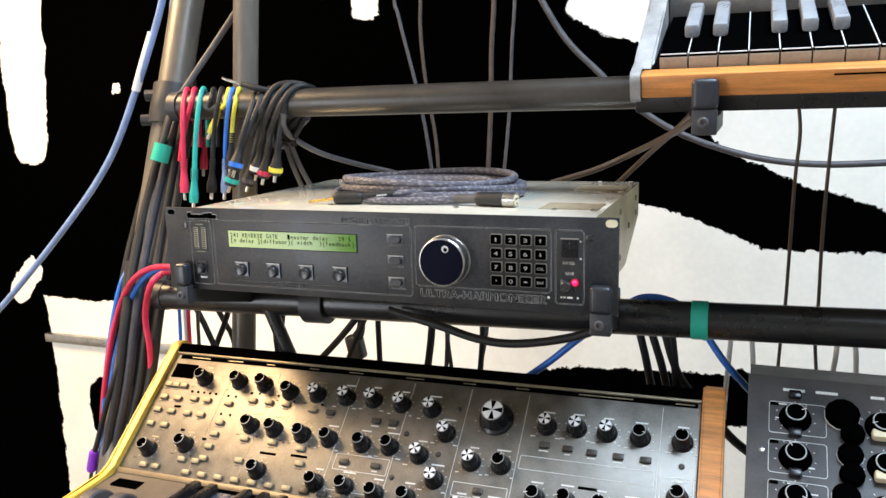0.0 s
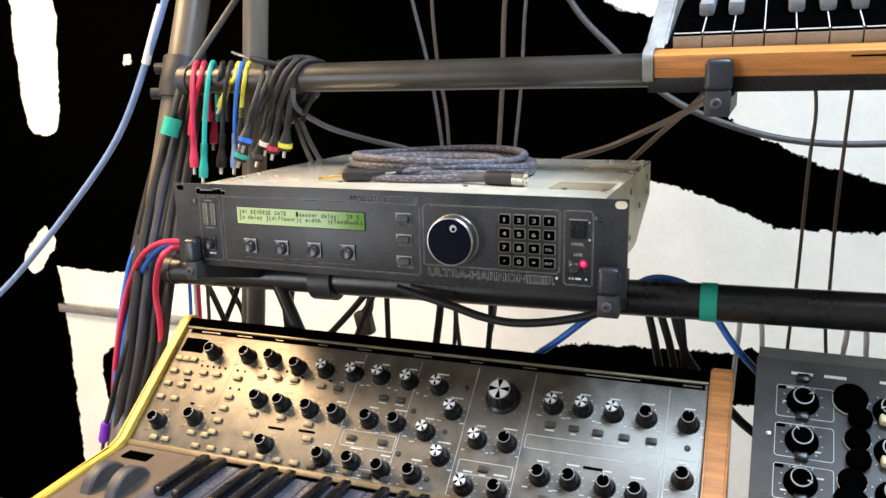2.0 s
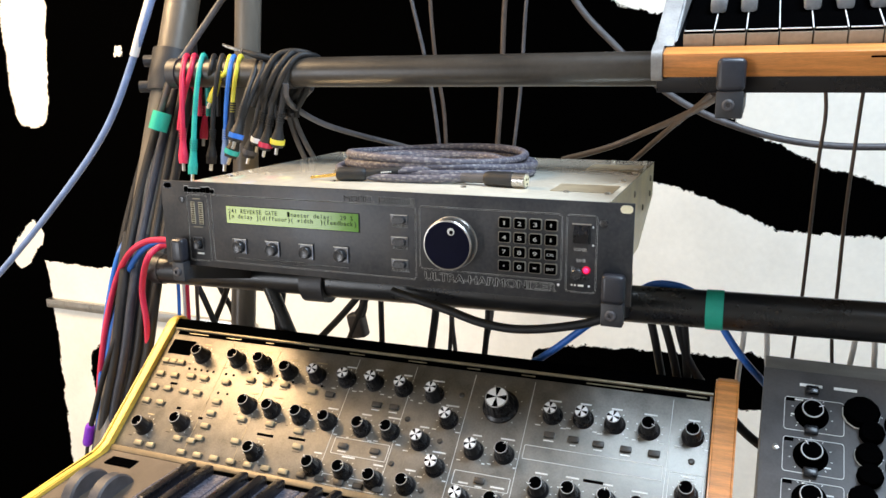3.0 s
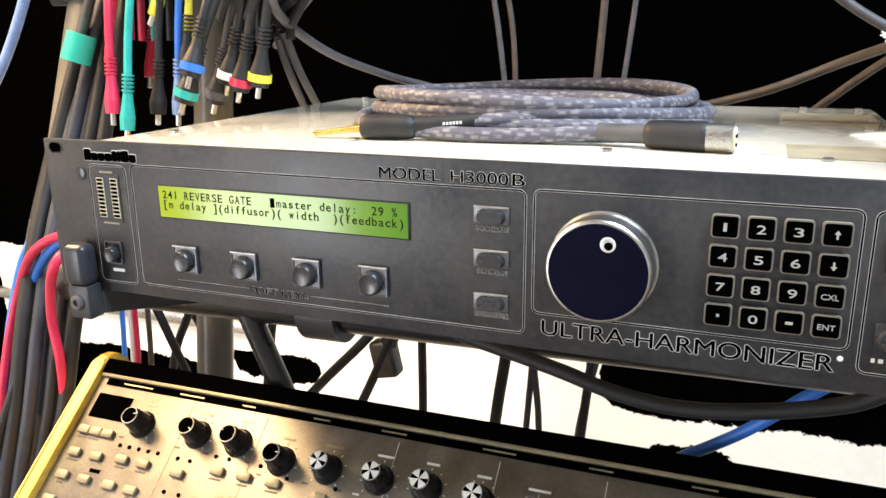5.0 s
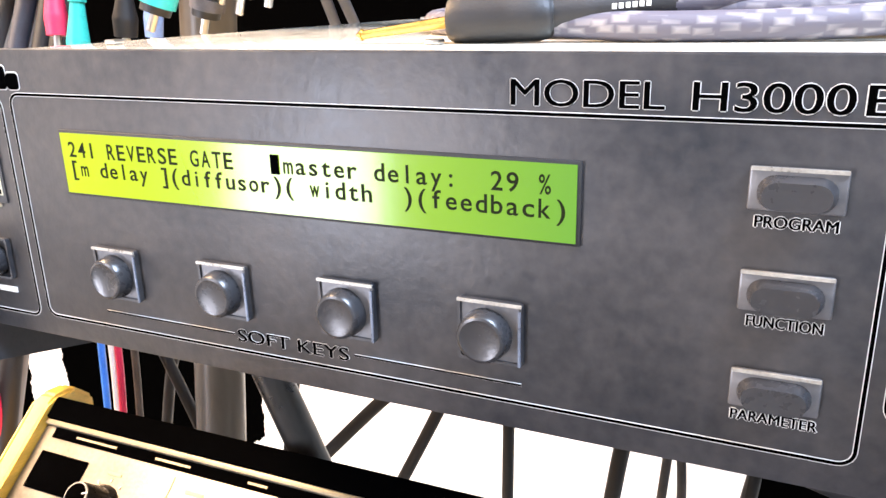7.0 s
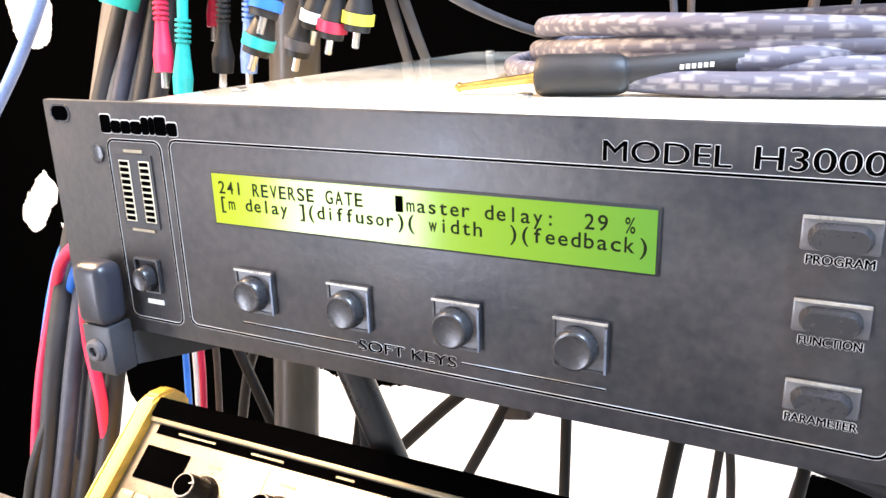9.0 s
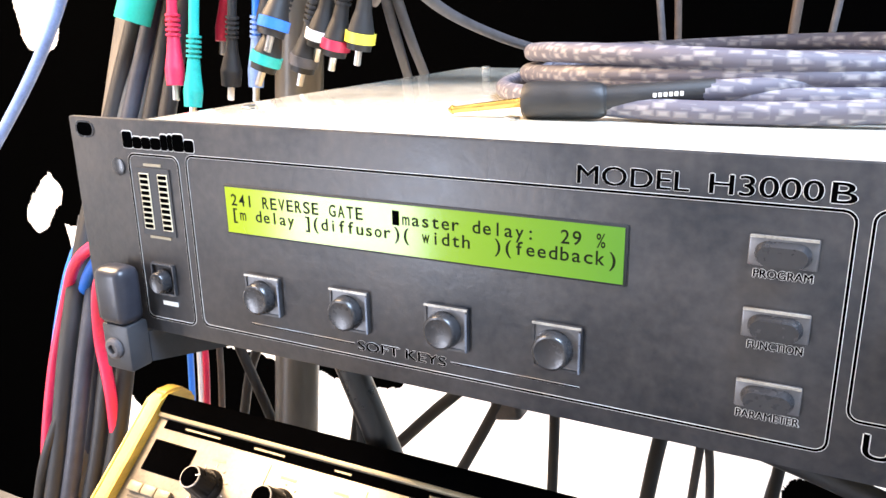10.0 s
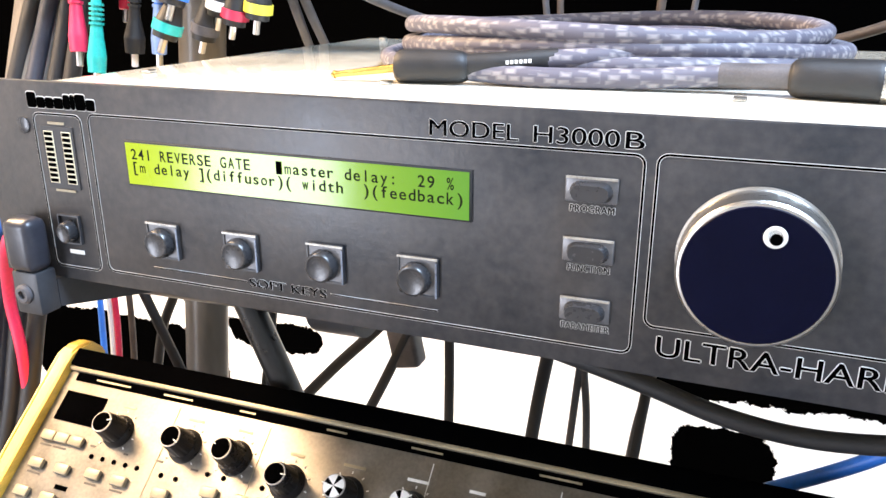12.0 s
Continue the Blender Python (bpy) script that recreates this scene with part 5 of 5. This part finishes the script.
cable([(-0.187, 0.220, 1.176), (-0.227, 0.250, 1.156), (-0.290, 0.320, 1.134)], 0.0034, RUBBER_GREY, "grey cable hanging from the upper bar to the case", "cables behind the rack unit")
cable([(-0.099, 0.390, 2.438), (-0.114, 0.390, 1.968), (-0.127, 0.390, 1.599), (-0.135, 0.390, 1.360), (-0.129, 0.390, 1.313), (-0.106, 0.390, 1.218), (-0.093, 0.390, 1.153), (-0.083, 0.390, 1.079)], 0.0026, RUBBER_GREY, "thin cable hanging straight behind the unit", "cables behind the rack unit")
cable([(-0.066, 0.390, 2.425), (-0.077, 0.390, 1.959), (-0.088, 0.390, 1.593), (-0.094, 0.390, 1.357), (-0.096, 0.390, 1.288), (-0.089, 0.390, 1.209), (-0.078, 0.390, 1.145), (-0.074, 0.390, 1.080)], 0.0026, RUBBER_BROWN, "thin cable hanging straight behind the unit", "cables behind the rack unit")
cable([(0.026, 0.390, 2.389), (0.021, 0.390, 1.933), (0.017, 0.390, 1.578), (0.014, 0.390, 1.348), (0.009, 0.390, 1.267), (0.006, 0.390, 1.175), (-0.000, 0.390, 1.080)], 0.0034, RUBBER_BROWN, "thin cable hanging straight behind the unit", "cables behind the rack unit")
cable([(0.050, 0.390, 2.379), (0.047, 0.390, 1.927), (0.044, 0.390, 1.574), (0.043, 0.390, 1.346), (0.038, 0.390, 1.266), (0.033, 0.390, 1.175), (0.023, 0.390, 1.080)], 0.0024, RUBBER_GREY, "thin cable hanging straight behind the unit", "cables behind the rack unit")
cable([(0.293, 0.200, 1.169), (0.261, 0.300, 1.148), (0.202, 0.400, 1.118), (0.146, 0.420, 1.093), (0.079, 0.450, 1.072)], 0.004, RUBBER_BROWN, "brown cable rising from the case to the upper bar", "cables behind the rack unit")
cable([(0.287, 0.200, 1.172), (0.268, 0.280, 1.155), (0.228, 0.360, 1.121), (0.176, 0.400, 1.072)], 0.0034, RUBBER_BROWN, "brown cable rising from the case to the upper bar", "cables behind the rack unit")
cable([(-0.009, 0.500, 2.508), (-0.012, 0.500, 2.008), (-0.009, 0.500, 1.653), (0.005, 0.500, 1.451), (0.072, 0.500, 1.303), (0.139, 0.500, 1.227), (0.204, 0.500, 1.169), (0.269, 0.500, 1.132), (0.352, 0.500, 1.105), (0.430, 0.500, 1.095), (0.517, 0.500, 1.097), (0.570, 0.500, 1.103)], 0.0046, RUBBER_GREY, "dark cable sagging in a long arc behind the stand", "cables behind the rack unit")
cable([(0.395, 0.300, 1.178), (0.398, 0.300, 1.143), (0.395, 0.300, 1.086), (0.392, 0.300, 0.945), (0.389, 0.300, 0.903), (0.387, 0.300, 0.853)], 0.0020, RUBBER_BROWN, "thin brown cable hanging from the upper keyboard", "cables behind the rack unit")
cable([(0.432, 0.300, 1.177), (0.430, 0.300, 1.130), (0.427, 0.300, 1.040), (0.427, 0.300, 0.948), (0.426, 0.300, 0.906), (0.430, 0.300, 0.858)], 0.0020, RUBBER_BROWN, "thin brown cable hanging from the upper keyboard", "cables behind the rack unit")
cable([(-0.421, 0.238, 0.935), (-0.396, 0.238, 0.890), (-0.381, 0.238, 0.858), (-0.354, 0.238, 0.798), (-0.332, 0.238, 0.745)], 0.0042, RUBBER, "dark cable crossing under the unit", "cables under the rack unit")
cable([(-0.352, 0.255, 0.917), (-0.370, 0.255, 0.876), (-0.390, 0.255, 0.835), (-0.407, 0.255, 0.771)], 0.0042, RUBBER, "dark cable crossing under the unit", "cables under the rack unit")
cable([(-0.401, 0.272, 0.910), (-0.379, 0.272, 0.872), (-0.368, 0.272, 0.850), (-0.347, 0.272, 0.771)], 0.004, RUBBER, "dark cable crossing under the unit", "cables under the rack unit")
cable([(-0.420, 0.221, 0.921), (-0.421, 0.221, 0.886), (-0.424, 0.221, 0.843), (-0.430, 0.221, 0.772)], 0.0026, BLUE, "thin cable hanging behind the synthesizer", "cables under the rack unit")
cable([(-0.409, 0.221, 0.921), (-0.411, 0.221, 0.887), (-0.413, 0.221, 0.844), (-0.420, 0.221, 0.773)], 0.0026, WHITE, "thin cable hanging behind the synthesizer", "cables under the rack unit")
cable([(-0.403, 0.221, 0.922), (-0.405, 0.221, 0.888), (-0.407, 0.221, 0.844), (-0.415, 0.221, 0.774)], 0.0026, RED, "thin cable hanging behind the synthesizer", "cables under the rack unit")
cable([(-0.387, 0.221, 0.923), (-0.389, 0.221, 0.889), (-0.391, 0.221, 0.846), (-0.398, 0.221, 0.775)], 0.0026, RUBBER_BROWN, "thin cable hanging behind the synthesizer", "cables under the rack unit")
cable([(-0.270, 0.238, 0.918), (-0.270, 0.238, 0.877), (-0.268, 0.238, 0.835), (-0.267, 0.238, 0.767)], 0.0042, RUBBER, "dark cable hanging straight under the unit", "cables under the rack unit")
cable([(-0.264, 0.255, 0.914), (-0.273, 0.255, 0.871), (-0.280, 0.255, 0.828), (-0.293, 0.255, 0.757)], 0.0042, RUBBER, "dark cable hanging straight under the unit", "cables under the rack unit")
cable([(-0.140, 0.255, 0.914), (-0.178, 0.255, 0.871), (-0.214, 0.255, 0.834), (-0.256, 0.255, 0.788)], 0.0046, RUBBER, "dark cable slanting under the unit", "cables under the rack unit")
cable([(-0.132, 0.255, 0.915), (-0.151, 0.255, 0.873), (-0.171, 0.255, 0.830), (-0.202, 0.255, 0.767)], 0.0042, RUBBER, "dark cable slanting under the unit", "cables under the rack unit")
cable([(-0.117, 0.255, 0.920), (-0.117, 0.255, 0.875), (-0.117, 0.255, 0.836), (-0.118, 0.255, 0.761)], 0.0038, RUBBER, "dark cable hanging straight under the unit", "cables under the rack unit")
cable([(-0.036, 0.255, 0.921), (-0.040, 0.255, 0.882), (-0.047, 0.255, 0.834), (-0.056, 0.255, 0.759)], 0.005, RUBBER, "dark cable hanging straight under the unit", "cables under the rack unit")
cable([(-0.019, 0.255, 0.922), (-0.017, 0.255, 0.884), (-0.020, 0.255, 0.836), (-0.025, 0.255, 0.764)], 0.0028, RUBBER_GREY, "thin dark cable hanging under the unit", "cables under the rack unit")
cable([(-0.012, 0.255, 0.923), (-0.016, 0.255, 0.884), (-0.011, 0.255, 0.833), (-0.008, 0.255, 0.766)], 0.0028, RUBBER_GREY, "thin dark cable hanging under the unit", "cables under the rack unit")
cable([(0.032, 0.255, 0.925), (0.032, 0.255, 0.888), (0.027, 0.255, 0.832), (0.021, 0.255, 0.761)], 0.0038, RUBBER, "dark cable hanging straight under the unit", "cables under the rack unit")
cable([(0.040, 0.255, 0.926), (0.036, 0.255, 0.888), (0.025, 0.255, 0.832), (0.018, 0.255, 0.761)], 0.0028, RUBBER_GREY, "thin dark cable hanging under the unit", "cables under the rack unit")
cable([(-0.020, 0.085, 0.967), (0.041, 0.085, 0.953), (0.079, 0.085, 0.943), (0.116, 0.085, 0.940), (0.158, 0.085, 0.946), (0.199, 0.085, 0.958), (0.222, 0.085, 0.974)], 0.0045, RUBBER, "thick black cable sagging below the front panel", "cables under the rack unit")
cable([(0.311, 0.150, 0.942), (0.291, 0.150, 0.970), (0.271, 0.150, 0.981), (0.247, 0.147, 0.983), (0.229, 0.143, 0.974), (0.208, 0.138, 0.956), (0.183, 0.134, 0.938), (0.147, 0.134, 0.906), (0.102, 0.145, 0.869), (0.059, 0.160, 0.833)], 0.0038, BLUE, "bright blue cable crossing over the lower bar", "cables under the rack unit")
cable([(0.306, 0.143, 0.957), (0.318, 0.143, 0.937), (0.334, 0.143, 0.915), (0.361, 0.180, 0.873), (0.389, 0.200, 0.830)], 0.0036, BLUE, "bright blue cable dropping from the lower bar", "cables under the rack unit")
cable([(0.236, 0.200, 0.933), (0.244, 0.200, 0.901), (0.251, 0.200, 0.868), (0.261, 0.200, 0.828)], 0.0045, RUBBER, "black cable hanging behind the lower bar", "cables under the rack unit")
cable([(0.249, 0.200, 0.934), (0.261, 0.200, 0.896), (0.269, 0.200, 0.863), (0.277, 0.200, 0.823)], 0.0045, RUBBER, "black cable hanging behind the lower bar", "cables under the rack unit")
cable([(0.263, 0.200, 0.936), (0.277, 0.200, 0.891), (0.297, 0.200, 0.859), (0.319, 0.200, 0.831)], 0.0045, RUBBER, "black cable hanging behind the lower bar", "cables under the rack unit")
cable([(0.271, 0.200, 0.937), (0.276, 0.200, 0.897), (0.280, 0.200, 0.858), (0.283, 0.200, 0.817)], 0.0045, RUBBER, "black cable hanging behind the lower bar", "cables under the rack unit")
# four added white cords stand in for pale wall between overexposed black areas
cable([(0.334, 0.250, 0.921), (0.333, 0.250, 0.896), (0.331, 0.250, 0.865), (0.329, 0.250, 0.816)], 0.0028, WHITE, "white cord put in for a pale strip of wall behind the module", "cables under the rack unit")
cable([(0.356, 0.250, 0.919), (0.358, 0.250, 0.898), (0.359, 0.250, 0.882), (0.363, 0.250, 0.848)], 0.0028, WHITE, "white cord put in for a pale strip of wall behind the module", "cables under the rack unit")
cable([(0.444, 0.250, 0.922), (0.443, 0.250, 0.903), (0.441, 0.250, 0.883), (0.438, 0.250, 0.842)], 0.0028, WHITE, "white cord put in for a pale strip of wall behind the module", "cables under the rack unit")
cable([(0.461, 0.250, 0.923), (0.463, 0.250, 0.903), (0.464, 0.250, 0.886), (0.468, 0.250, 0.846)], 0.0028, WHITE, "white cord put in for a pale strip of wall behind the module", "cables under the rack unit")
cable([(0.328, 0.200, 0.826), (0.343, 0.200, 0.811), (0.362, 0.200, 0.797)], 0.005, RUBBER, "black cable behind the wooden cheek", "cables under the rack unit")
cable([(-0.414, 0.124, 0.935), (-0.411, 0.098, 0.885), (-0.420, 0.080, 0.841), (-0.440, 0.080, 0.796), (-0.456, 0.080, 0.757), (-0.464, 0.080, 0.740)], 0.0035, RUBBER, "dark cable with a violet plug beside the synthesizer", "cables under the rack unit")


def hanging_connector():
    t = thing("power_connector", (-0.162, 0.29, 0.85), "grey moulded power connector hanging under the unit", "connector")
    body = boxes([(-0.173, -0.15, 0.282, 0.3, 0.848, 0.883)], 0.004, 3)
    body.transform(Matrix.Translation((-0.162, 0.29, 0.866)) @ Matrix.Rotation(radians(-12), 4, "Y") @ Matrix.Translation((0.162, -0.29, -0.866)))
    p = part("housing", body, RUBBER_GREY, t)
    part("neck", tube([(-0.158, 0.29, 0.88), (-0.152, 0.292, 0.9), (-0.15, 0.295, 0.97)], [0.008, 0.0055, 0.004], 12), RUBBER, t)

    t.matrix_basis = Matrix.Translation((0.006, -0.03, -0.006)) @ t.matrix_basis


hanging_connector()


def tape_and_plug():
    t = thing("tape_band", (-0.423, 0.200, 1.247), "white tape wrapped round the pale blue cable", "tape")
    part("wrap", tube([(-0.406, 0.200, 1.293), (-0.425, 0.200, 1.255), (-0.442, 0.200, 1.219)], 0.0056, 14), WHITE, t)
    t = thing("tape_band", (-0.394, 0.194, 1.134), "teal tape wrapped round a cable on the slanted leg", "tape")
    part("wrap", tube([(-0.3925, 0.1875, 1.1460), (-0.3983, 0.1820, 1.1235)], 0.0120, 18, smooth=False), TEAL, t)
    t = thing("jack_plug", (-0.463, 0.080, 0.741), "violet plug on a dark cable beside the synthesizer", "plug")
    part("sleeve", tube([(-0.463, 0.080, 0.744), (-0.465, 0.080, 0.739), (-0.472, 0.080, 0.716), (-0.473, 0.080, 0.711)], [0.003, 0.006, 0.0066, 0.004], 16), PURPLE, t)
    part("tip", tube([(-0.473, 0.080, 0.711), (-0.478, 0.080, 0.692)], 0.0024, 10, smooth=False), SYNTH_DARK, t)
    t = thing("jack_plug", (-0.244, 0.190, 1.217), "slim steel jack plug jutting from the cables on the bar", "plug")
    part("sleeve", tube([(-0.258, 0.182, 1.221), (-0.240, 0.184, 1.216), (-0.221, 0.192, 1.211)], [0.0032, 0.0042, 0.0036], 14), RUBBER, t)
    part("tip", tube([(-0.284, 0.178, 1.229), (-0.283, 0.178, 1.229), (-0.280, 0.178, 1.228), (-0.278, 0.178, 1.227), (-0.258, 0.182, 1.221)], [0.0006, 0.0019, 0.0013, 0.0019, 0.002], 12), STEEL, t, "bright steel jack tip")


tape_and_plug()
